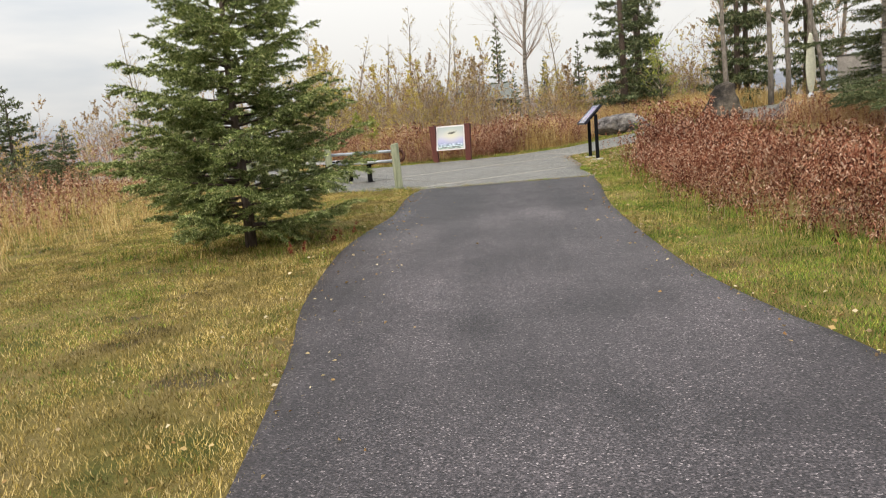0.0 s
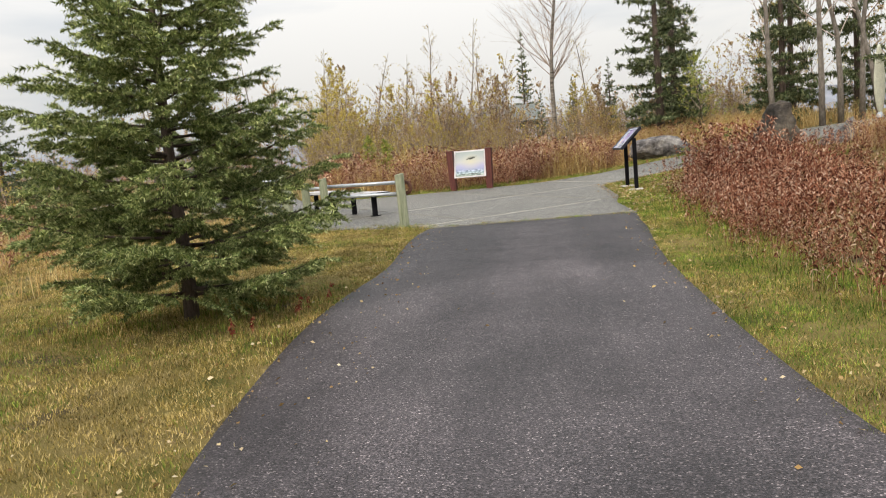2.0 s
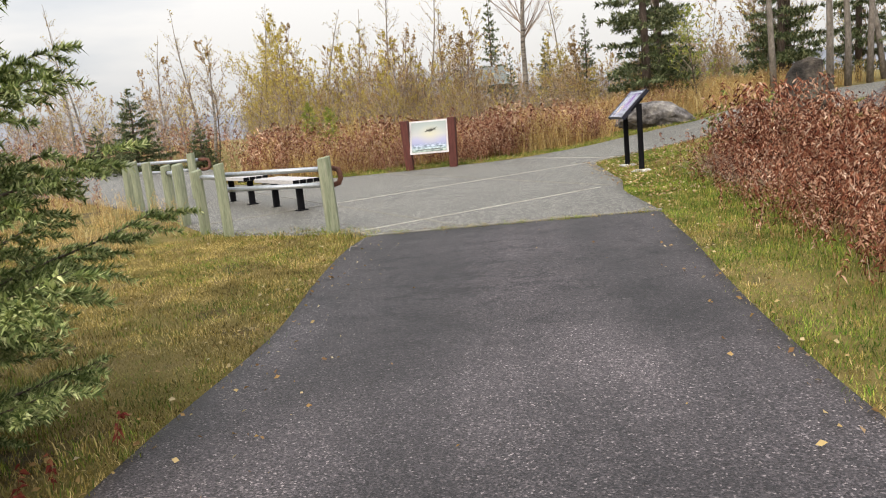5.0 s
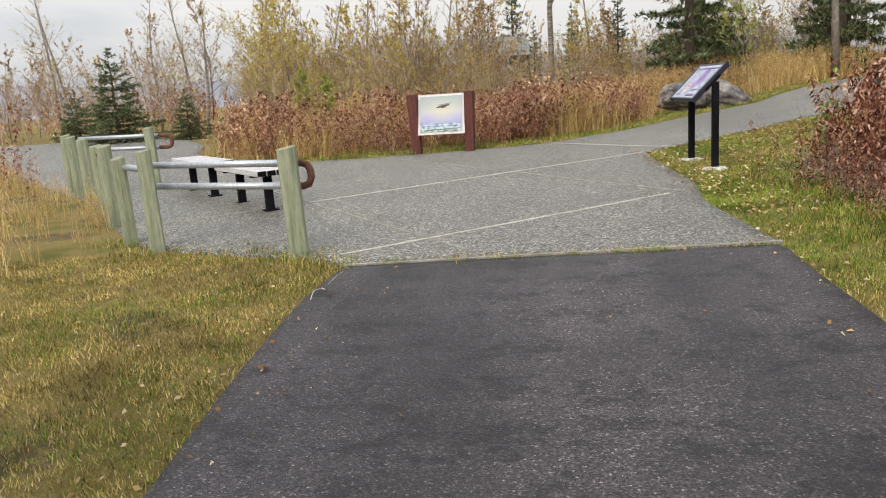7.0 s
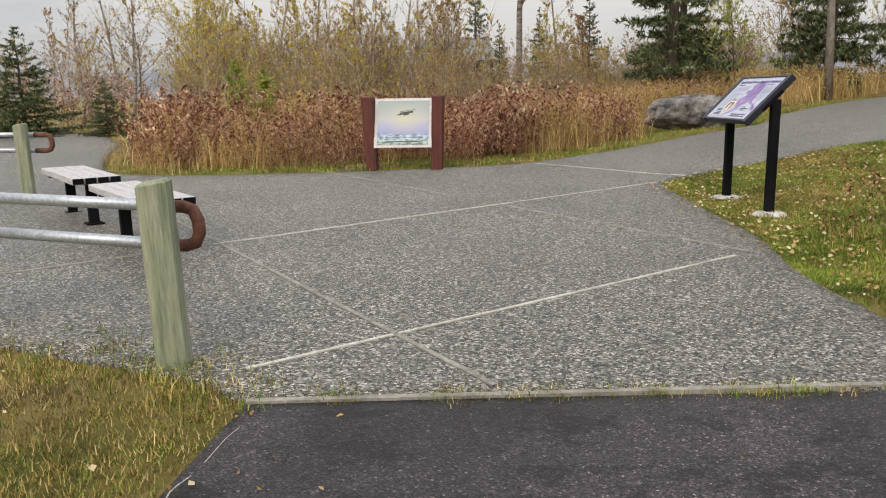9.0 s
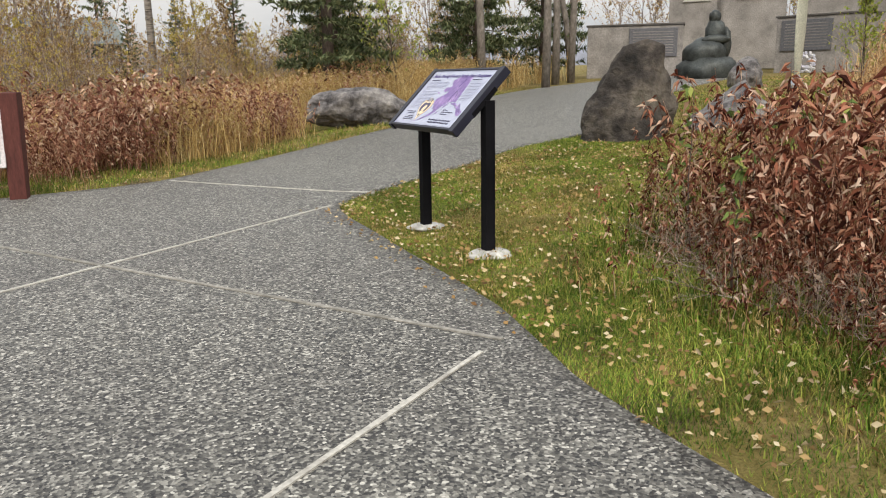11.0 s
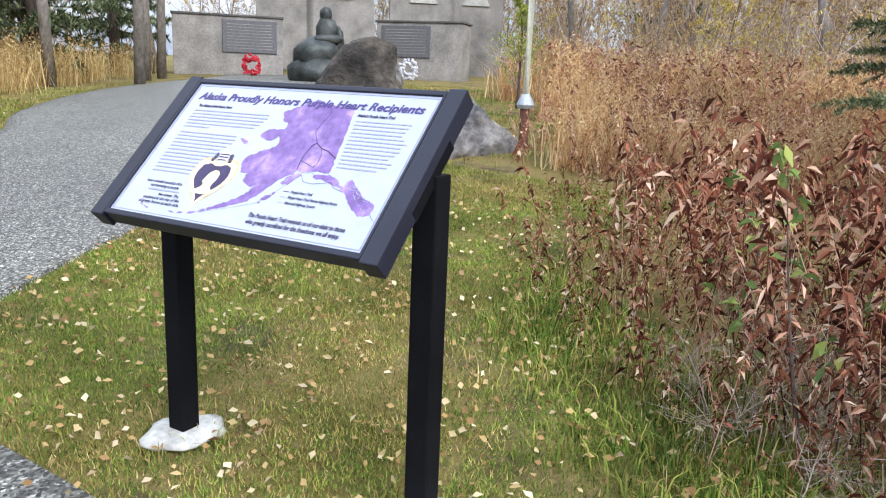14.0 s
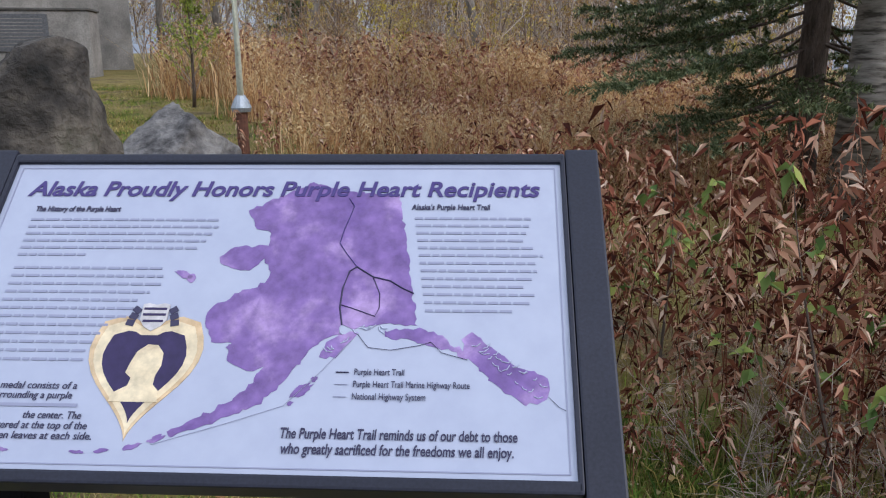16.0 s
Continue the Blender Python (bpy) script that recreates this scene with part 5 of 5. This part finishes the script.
for x, y, h, sd in ((4.98, 18.7, 1.15, 51), (5.35, 18.25, 1.3, 52), (4.7, 18.05, 0.9, 53), (5.9, 19.1, 1.2, 54)):
    round_tree("sapling", x, y, "thin sapling with a few pale green leaves among dead weeds", M_bark, 0.008, h, sd, 9, 2, 0.42, 0.7, 3, M_sapling_leaf, 0.06, 0.2, "saplings")

# ---- thickets ----
def along(poly, y):
    """x of a line given as (x, y) points, at y"""
    for (x0, y0), (x1, y1) in zip(poly, poly[1:]):
        if min(y0, y1) <= y <= max(y0, y1):
            return x0 + (x1 - x0) * (y - y0) / ((y1 - y0) or 1)
    return poly[-1][0]


RIGHT_EDGE = [(5.3, -2), (5.0, 4), (4.35, 7), (3.95, 9), (3.9, 12.5), (4.1, 15), (4.35, 17.3), (4.5, 18.7), (4.95, 19.4), (5.85, 20.35), (7.0, 20.9), (9.0, 21.4), (10.6, 21.8), (14, 22.2)]
right_templates = [fireweed(s, 1.05, 26, 0.066, 0.021, 0.0035) for s in range(7)]
jobs = [[] for _ in right_templates]
tries = 0
while sum(map(len, jobs)) < 5600 and tries < 60000:
    tries += 1
    y = rng.uniform(2.5, 22.3)
    ex = along(RIGHT_EDGE, min(y, 22.2))
    depth = abs(rng.gauss(0, 1.9))
    x = ex + 0.1 + depth
    if y > 20.4 and x < 5.9 + (y - 20.4) * 4.0:
        continue
    clump = noise.noise((x * 0.9, y * 0.9, 4))
    if rng.random() > 0.62 + clump * 0.9 or (x - 9.9) ** 2 + (y - 17.15) ** 2 < 0.1:
        continue
    k = (0.6 + 0.4 * smooth(0, 0.6, depth)) * rng.uniform(0.5, 1.02) * (0.97 + 0.3 * clump)
    if x > 6.2:
        k *= 0.62
    if y > 16.5 and rng.random() < 0.35:
        k *= 0.5
    if y > 20.2:
        k *= 0.78
    k *= 0.78 + 0.4 * smooth(14, 18.6, y)
    jobs[rng.randrange(7)].append(place(x, y, ground_z(x, y) - 0.02, rng.uniform(0, 6.28), k, abs(rng.gauss(0, 0.1)), rng.uniform(0, 6.28)))
for _ in range(240):
    y = rng.uniform(4, 18.5)
    x = along(RIGHT_EDGE, y) + 0.1 - abs(rng.gauss(0, 0.22))
    jobs[rng.randrange(7)].append(place(x, y, ground_z(x, y) - 0.02, rng.uniform(0, 6.28), rng.uniform(0.3, 0.75), abs(rng.gauss(0, 0.12)), rng.uniform(0, 6.28)))
scattered("fireweed_thicket", [(v, f, m) for (v, f), m in zip(right_templates, jobs)], M_red_weed, "dense red-brown dead fireweed beside the path", "weeds")

far_templates = [fireweed(s + 20, 1.0, 22, 0.09, 0.03, 0.005) for s in range(5)]


def far_line(x):
    for (x0, y0), (x1, y1) in zip(far_edge, far_edge[1:]):
        if x0 <= x <= x1 and x1 > x0:
            return y0 + (y1 - y0) * (x - x0) / (x1 - x0)
    return 24.0


jobs, tan_jobs = [[] for _ in far_templates], [[] for _ in range(4)]
def dry_clump(seed):
    """arching dry grass mixed with two leafy dead stalks"""
    v0, f0 = blades(11, 0.35, 0.9, 0.012, 0.14, 1.15, seed, 2)
    v, f = [v0], [f0]
    base = len(v0)
    for k in range(2):
        w, g = fireweed(seed * 5 + k + 90, 0.95 - 0.15 * k, 18, 0.06, 0.02, 0.004)
        v.append(w + np.array((0.1 * (k - 0.5), 0.08 * (0.5 - k), 0)))
        f.append(g + base)
        base += len(w)
    return np.concatenate(v), np.concatenate(f)


tan_templates = [dry_clump(s) for s in range(4)]
for _ in range(7600):
    x = rng.uniform(-4.3, 13)
    fy = far_line(x)
    d = abs(rng.gauss(0, 3.2))
    y = fy + (0.75 if x < 1.6 else 1.25) + d
    if x > 5.0:
        y += 1.9
    if (x - 0.3) ** 2 / 1.0 + (y - 24.2) ** 2 / 0.5 < 1:
        continue
    red = noise.noise((x * 0.35, y * 0.35, 9)) + 0.45 - 0.11 * max(0, x - 2) - 0.04 * d
    k = rng.uniform(0.5, 1.1) * (0.75 + 0.25 * smooth(0, 0.8, d)) * (1 + 0.55 * noise.noise((x * 0.7, y * 0.5, 21)))
    m = place(x, y, ground_z(x, y) - 0.03, rng.uniform(0, 6.28), k, abs(rng.gauss(0, 0.1)), rng.uniform(0, 6.28))
    if rng.random() < 0.38 + red:
        jobs[rng.randrange(5)].append(m)
    else:
        tan_jobs[rng.randrange(4)].append(m)
scattered("far_fireweed", [(v, f, m) for (v, f), m in zip(far_templates, jobs)], M_far_weed, "band of red-brown dead fireweed beyond the plaza", "weeds")
# tall tan grass: behind the long stone, round the memorial lawn and on the east slope
for _ in range(2900):
    k = rng.random()
    if k < 0.3:
        x, y = rng.uniform(5, 16), rng.uniform(29.8, 37)
        if y < 29.8 + max(0, (x - 8)) * 0.75 + 0.8:
            continue
    elif k < 0.5:
        x, y = rng.uniform(9.5, 24), rng.uniform(14.5, 22.4)
        if noise.noise((x * 0.5, y * 0.5, 1)) < -0.15:
            continue
    else:
        x, y = rng.uniform(-13, -2.4), rng.uniform(9, 27)
        if inside(PLAZA, x, y) or x > -4.0 and y < 14:
            continue
    tan_jobs[rng.randrange(4)].append(place(x, y, ground_z(x, y) - 0.03, rng.uniform(0, 6.28), rng.uniform(0.2, 0.55) if k > 0.5 or (k > 0.3 and x < 13) else rng.uniform(0.7, 1.25), abs(rng.gauss(0, 0.12)), rng.uniform(0, 6.28)))
scattered("tall_dry_grass", [(v, f, m) for (v, f), m in zip(tan_templates, tan_jobs)], M_tan_weed, "tall tan dry grass in the brush", "grass")
east_jobs = [[] for _ in far_templates]
orange_jobs = [[] for _ in range(4)]
# the dense autumn weeds on the rising ground behind the propeller
for _ in range(5600):
    x = 9.2 + 17 * rng.random() ** 1.3
    top = 19.76 + (0.36 if x < 15.5 else 0.46) * (x - 2.76)
    y = rng.uniform(15.0, top)
    if (x - 10.1) ** 2 + (y - 22.4) ** 2 < 1.2 or x < 12.5 and y > 22.3:
        continue
    patch = noise.noise((x * 0.45, y * 0.45, 6))
    k = (rng.uniform(0.45, 0.8) if x < 13 else rng.uniform(0.75, 1.3)) * (1 + 0.3 * patch)
    m = place(x, y, ground_z(x, y) - 0.03, rng.uniform(0, 6.28), k, abs(rng.gauss(0, 0.13)), rng.uniform(0, 6.28))
    if rng.random() < 0.58 + patch:
        orange_jobs[rng.randrange(4)].append(m)
    elif rng.random() < 0.8:
        east_jobs[rng.randrange(5)].append(m)
# orange tufts in the band beyond the plaza
for _ in range(900):
    x = rng.uniform(2.5, 14)
    y = far_line(x) + 2.6 + abs(rng.gauss(0, 2.2)) + (1.9 if x > 5 else 0)
    orange_jobs[rng.randrange(4)].append(place(x, y, ground_z(x, y) - 0.03, rng.uniform(0, 6.28), rng.uniform(0.6, 1.1), abs(rng.gauss(0, 0.12)), rng.uniform(0, 6.28)))
scattered("orange_dry_grass", [(v, f, m) for (v, f), m in zip(tan_templates, orange_jobs)], M_orange_grass, "dense orange dry grass on the autumn slope", "grass")
for _ in range(900):
    x, y = rng.uniform(9, 23), rng.uniform(12.5, 22.2)
    if noise.noise((x * 0.5, y * 0.5, 1)) > 0.2:
        continue
    east_jobs[rng.randrange(5)].append(place(x, y, ground_z(x, y) - 0.03, rng.uniform(0, 6.28), rng.uniform(0.45, 0.75) if x < 13 else rng.uniform(0.7, 1.2), abs(rng.gauss(0, 0.1)), rng.uniform(0, 6.28)))
for _ in range(900):
    x, y = rng.uniform(-15, -5.5), rng.uniform(12, 30)
    if inside(PLAZA, x, y):
        continue
    east_jobs[rng.randrange(5)].append(place(x, y, ground_z(x, y) - 0.03, rng.uniform(0, 6.28), rng.uniform(0.5, 0.9), abs(rng.gauss(0, 0.1)), rng.uniform(0, 6.28)))
for _ in range(1000):
    a, d = rng.uniform(-1.15, -0.2), rng.uniform(34, 62)
    x, y = d * math.sin(a), d * math.cos(a)
    if x > -9 or inside(PLAZA, x, y):
        continue
    east_jobs[rng.randrange(5)].append(place(x, y, ground_z(x, y) - 0.03, rng.uniform(0, 6.28), rng.uniform(0.9, 2.2)))
scattered("brush_weeds", [(v, f, m) for (v, f), m in zip(far_templates, east_jobs)], M_far_weed, "scattered red-brown weeds in the dry brush", "weeds")

# the brush and woods: thin bare stems with the last leaves
wood_t, leaf_t = [], []
for s in range(7):
    w, l = bare_tree(60 + s, 1.0, 20, 4, 0.42, 1.25, 6, 0.0165, 0.0045, 0.04)
    wood_t.append(w), leaf_t.append(l)
wj, yj, bj = [[] for _ in range(7)], [[] for _ in range(7)], [[] for _ in range(7)]


def stem(x, y, h, yellow):
    i = rng.randrange(7)
    m = place(x, y, ground_z(x, y) - 0.05, rng.uniform(0, 6.28), h)
    wj[i].append(m)
    r = rng.random()
    if r < yellow:
        yj[i].append(m)
    elif r < 0.92:
        bj[i].append(m)


for _ in range(760):
    x = rng.uniform(-9, 13)
    y = max(30.5, far_line(x) + 5.5) + abs(rng.gauss(0, 5))
    if x > 5:
        y += 3
    clump = noise.noise((x * 0.45, y * 0.3, 12))
    if rng.random() > 0.9 + 0.9 * clump:
        continue
    h = rng.uniform(1.5, 3.2) * (0.75 + 0.25 * smooth(30, 40, y)) * (1.25 if -8 < x < 1 else 0.8) * (1 + 0.75 * clump)
    stem(x, y, h, 0.5 if x < -1 else 0.3)
for _ in range(190):
    a = rng.uniform(-1.3, 0.35)
    d = rng.uniform(48, 90)
    stem(d * math.sin(a), d * math.cos(a), rng.uniform(3.0, 5.5), 0.2)
for _ in range(200):
    x, y = rng.uniform(12, 40), rng.uniform(10, 46)
    if inside(PLAZA, x, y) or x < 15 and y < 24 or (x - 20) ** 2 + (y - 33) ** 2 < 45 or 10 < x < 22 and 22 < y < 36:
        continue
    stem(x, y, rng.uniform(2.5, 6.5), 0.12)
for _ in range(60):
    a = rng.uniform(1.2, 4.9)
    d = rng.uniform(22, 60)
    stem(d * math.sin(a), 6 + d * math.cos(a), rng.uniform(3.0, 6.5), 0.2)
for _ in range(60):
    x, y = rng.uniform(-19, -8), rng.uniform(10, 30)
    if not inside(PLAZA, x, y):
        stem(x, y, rng.uniform(0.9, 1.9), 0.4)
for _ in range(190):
    x, y = rng.uniform(26, 52), rng.uniform(8, 40)
    if (x - 24) ** 2 + (y - 35) ** 2 > 40:
        stem(x, y, rng.uniform(3.5, 8.0), 0.3)
for _ in range(120):
    x, y = rng.uniform(16, 28), rng.uniform(13.5, 26)
    stem(x, y, rng.uniform(1.2, 2.4), 0.3)
for _ in range(14):
    stem(rng.uniform(14, 18.5), rng.uniform(17.5, 22.5), rng.uniform(1.6, 2.4), 0.4)
# fallen dead stems under the weeds beside the lectern
for _ in range(110):
    y = rng.uniform(15.8, 19.3)
    x = along(RIGHT_EDGE, y) + 0.15 + abs(rng.gauss(0, 0.55))
    wj[rng.randrange(7)].append(place(x, y, ground_z(x, y) + 0.02, rng.uniform(0, 6.28), rng.uniform(0.3, 0.7), rng.uniform(0.7, 1.35), rng.uniform(0, 6.28)))
for _ in range(120):
    a, d = rng.uniform(-1.15, -0.25), rng.uniform(36, 58)
    x, y = d * math.sin(a), d * math.cos(a)
    if x < -10 and not inside(PLAZA, x, y):
        stem(x, y, rng.uniform(2.0, 4.2), 0.15)
scattered("brushwood", [(v, f, m) for (v, f), m in zip(wood_t, wj)], M_twig, "bare grey-brown brush and saplings round the plaza", "brush")
scattered("yellow_foliage", [(v, f, m) for (v, f), m in zip(leaf_t, yj)], M_yellow_leaf, "last yellow leaves on the brush", "foliage")
scattered("brown_foliage", [(v, f, m) for (v, f), m in zip(leaf_t, bj)], M_brown_leaf, "withered brown leaves on the brush", "foliage")

# small red sprouts at the foot of the young spruce
M_red_sprout = material("red leaves", leafy([(0, (0.16, 0.025, 0.02)), (0.6, (0.3, 0.07, 0.05)), (1, (0.42, 0.2, 0.1))], 0.2), 0.7)
for x, y, k in ((-0.72, 9.05, 0.17), (-0.62, 9.2, 0.14), (-0.42, 9.75, 0.19), (-0.35, 9.9, 0.15), (-0.28, 10.3, 0.17)):
    v, f = fireweed(int(x * 100 + 500), 1.0, 22, 0.2, 0.11, 0.012)
    o = tri_object("red_sprout", (v * k, f), M_red_sprout)
    o.location = (x, y, ground_z(x, y) - 0.01)
    tagged(o, "small red-leaved sprout in the grass under the spruce", "plant", "red sprouts")

# ---- lawn ----
tufts = [blades(14, 0.005, 0.02, 0.0048, 0.045, 1.9, s) for s in range(5)]
long_tufts = [blades(14, 0.02, 0.08, 0.0045, 0.045, 1.3, 30 + s, 2) for s in range(4)]
dry, green, long_dry, long_green = ([[] for _ in range(5)] for _ in range(4))


def grass_at(x, y, size, greenness, long=False):
    if inside(ASPHALT, x, y) and (y < 15.3 or nearest(ASPHALT, x, y)[1] > 0.06):
        return
    m = place(x, y, ground_z(x, y) - 0.008, rng.uniform(0, 6.28), size)
    g = rng.random() < greenness
    if long:
        (long_green if g else long_dry)[rng.randrange(4)].append(m)
    else:
        (green if g else dry)[rng.randrange(5)].append(m)


def lawn(n, x0, x1, y0, y1, ok, greenness, size):
    for _ in range(n):
        x, y = rng.uniform(x0, x1), rng.uniform(y0, y1)
        if ok(x, y) and not inside(ASPHALT, x, y) and not inside(PLAZA, x, y):
            g = greenness + 0.75 * noise.noise((x * 0.8, y * 0.8, 3))
            grass_at(x, y, size * rng.uniform(0.7, 1.4), g)


lawn(30000, -4.5, 0.8, 2.5, 16.3, lambda x, y: True, 0.15, 0.9)
lawn(6000, -9, -4.5, 4, 19, lambda x, y: True, 0.2, 1.6)
lawn(16000, 2.9, 5.6, 2.5, 19, lambda x, y: x < along(RIGHT_EDGE, y) + 0.4, 0.75, 1.0)
lawn(40000, 3.3, 8.6, 17, 23.9, lambda x, y: y > 20.2 or x < along(RIGHT_EDGE, y) + 0.6, 0.8, 0.75)
lawn(7000, -5, 13, 23.4, 31, lambda x, y: y < far_line(x) + 2.6, 0.6, 1.5)
lawn(3500, 8.5, 19, 22, 33, lambda x, y: True, 0.6, 1.8)
# longer grass: along edges, round posts and under the weeds
for line, side, reach in ((asphalt_left, -1, 0.16), (asphalt_right, 1, 0.16)):
    for x, y in line:
        if 2.0 < y < 15.4:
            for _ in range(6):
                grass_at(x + side * abs(rng.gauss(0.02, reach)), y + rng.uniform(-0.25, 0.25), rng.uniform(0.3, 0.75), 0.35, True)
for x, y, n, s in ((-0.35, 15.88, 60, 0.16), (-1.78, 16.4, 40, 0.2), (-1.0, 16.05, 70, 0.3), (-2.3, 16.8, 30, 0.2), (4.0, 20.64, 24, 0.16), (3.97, 19.55, 40, 0.17), (-0.1, 15.55, 50, 0.16), (0.3, 15.3, 14, 0.1)):
    for _ in range(n):
        grass_at(x + rng.gauss(0, s), y + rng.gauss(0, s * 0.7), rng.uniform(0.5, 1.1), 0.5, True)
for cx in (0.45, 0.95, 1.3, 1.75, 2.3, 2.45, 3.0):
    for _ in range(30):
        grass_at(cx + rng.gauss(0, 0.12), 15.5 + rng.gauss(0, 0.035), rng.uniform(0.35, 0.8), 0.45, True)
for _ in range(1700):
    y = rng.uniform(3, 20.3)
    x = along(RIGHT_EDGE, y) + rng.gauss(0.0, 0.28)
    if not inside(PLAZA, x, y):
        grass_at(x, y, rng.uniform(0.4, 1.1), 0.8 if y > 16 else 0.6, True)
# rank green grass and litter under the weeds beside the lectern
for _ in range(2400):
    y = rng.uniform(15.4, 20.2)
    x = along(RIGHT_EDGE, y) + 0.3 + rng.gauss(0.0, 0.3)
    if not inside(PLAZA, x, y):
        grass_at(x, y, rng.uniform(0.5, 1.4), 0.75, True)
for _ in range(700):
    a, d = rng.uniform(0, 6.28), rng.uniform(0.2, 1.7)
    grass_at(-1.62 + d * math.cos(a), 9.88 + d * math.sin(a), rng.uniform(0.5, 1.1), 0.5, True)
for _ in range(900):
    x = rng.uniform(-4, 9)
    grass_at(x, far_line(x) + 0.1 + abs(rng.gauss(0, 0.7)), rng.uniform(0.7, 1.4), 0.75, True)
for _ in range(500):
    grass_at(rng.uniform(-3.5, 0.3), rng.uniform(11, 16), rng.uniform(0.4, 0.9), 0.3, True)
scattered("dry_lawn_grass", [(v, f, m) for (v, f), m in zip(tufts + long_tufts, dry + long_dry)], M_lawn, "dry yellow lawn grass beside the path", "grass")
scattered("green_lawn_grass", [(v, f, m) for (v, f), m in zip(tufts + long_tufts, green + long_green)], M_lawn_green, "green lawn grass on the verges", "grass")

# ---- fallen leaves, stones ----
lt = []
for s in range(5):
    r = random.Random(s)
    v, f = [], []
    leaf(v, f, (0, 0, 0.006), (1, 0, 0.15), 0.046, 0.034, r, -0.1)
    v = [np.array((p[0], p[1], max(0.004, abs(p[2])))) for p in v]
    lt.append((np.array(v), np.array(f)))
lj = [[] for _ in lt]


def fallen(x, y, k):
    lift = 0.004 if inside(ASPHALT, x, y) or inside(PLAZA, x, y) else 0.012
    lj[rng.randrange(5)].append(place(x, y, ground_z(x, y) + lift, rng.uniform(0, 6.28), k, rng.uniform(0, 0.5), rng.uniform(0, 6.28)))


for _ in range(4200):
    x, y = rng.uniform(3.45, 7.5), rng.uniform(16.5, 23.2)
    if not inside(PLAZA, x, y):
        fallen(x, y, rng.uniform(0.5, 1.05))
for line, side in ((asphalt_left, -1), (asphalt_right, 1)):
    for x, y in line:
        if 2 < y < 15.6:
            for _ in range(9):
                fallen(x + side * rng.gauss(0.1, 0.2), y + rng.uniform(-0.25, 0.25), rng.uniform(0.4, 0.95))
for _ in range(1300):
    fallen(rng.uniform(-4.5, 0.6), rng.uniform(2.5, 16), rng.uniform(0.25, 0.6))
for _ in range(34):
    fallen(rng.uniform(0, 3), rng.uniform(3, 15.3), rng.uniform(0.4, 0.7))
for _ in range(260):
    fallen(3.45 + rng.gauss(0.02, 0.12), rng.uniform(15.6, 21.8), rng.uniform(0.5, 0.9))
for _ in range(300):
    x = rng.uniform(-3, 9)
    fallen(x, far_line(x) + rng.uniform(0, 0.9), rng.uniform(0.6, 1))
scattered("fallen_leaves", [(v, f, m) for (v, f), m in zip(lt, lj)], M_leaf_litter, "scattered tan and yellow fallen leaves", "leaves")

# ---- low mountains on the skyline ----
# distance haze is put into the hill colour as a pale blue-grey
M_hill = material("haze-tinted hillside", mottled(0.01, [(0.3, (0.2, 0.22, 0.26)), (0.7, (0.27, 0.27, 0.29))], 0.05, 0.0, 0.1), 1.0)
hv, hf = [], []
n = 120
for i in range(n + 1):
    a = -math.pi + 2 * math.pi * i / n
    h = 26 + 34 * max(0, noise.noise((a * 1.7, 3.1, 0)) + 0.25) + 9 * noise.noise((a * 7, 1, 0))
    hv += [(900 * math.sin(a), 900 * math.cos(a), -20), (1000 * math.sin(a), 1000 * math.cos(a), h), (1300 * math.sin(a), 1300 * math.cos(a), -20)]
    if i:
        o = 3 * (i - 1)
        hf += [(o, o + 3, o + 4, o + 1), (o + 1, o + 4, o + 5, o + 2)]
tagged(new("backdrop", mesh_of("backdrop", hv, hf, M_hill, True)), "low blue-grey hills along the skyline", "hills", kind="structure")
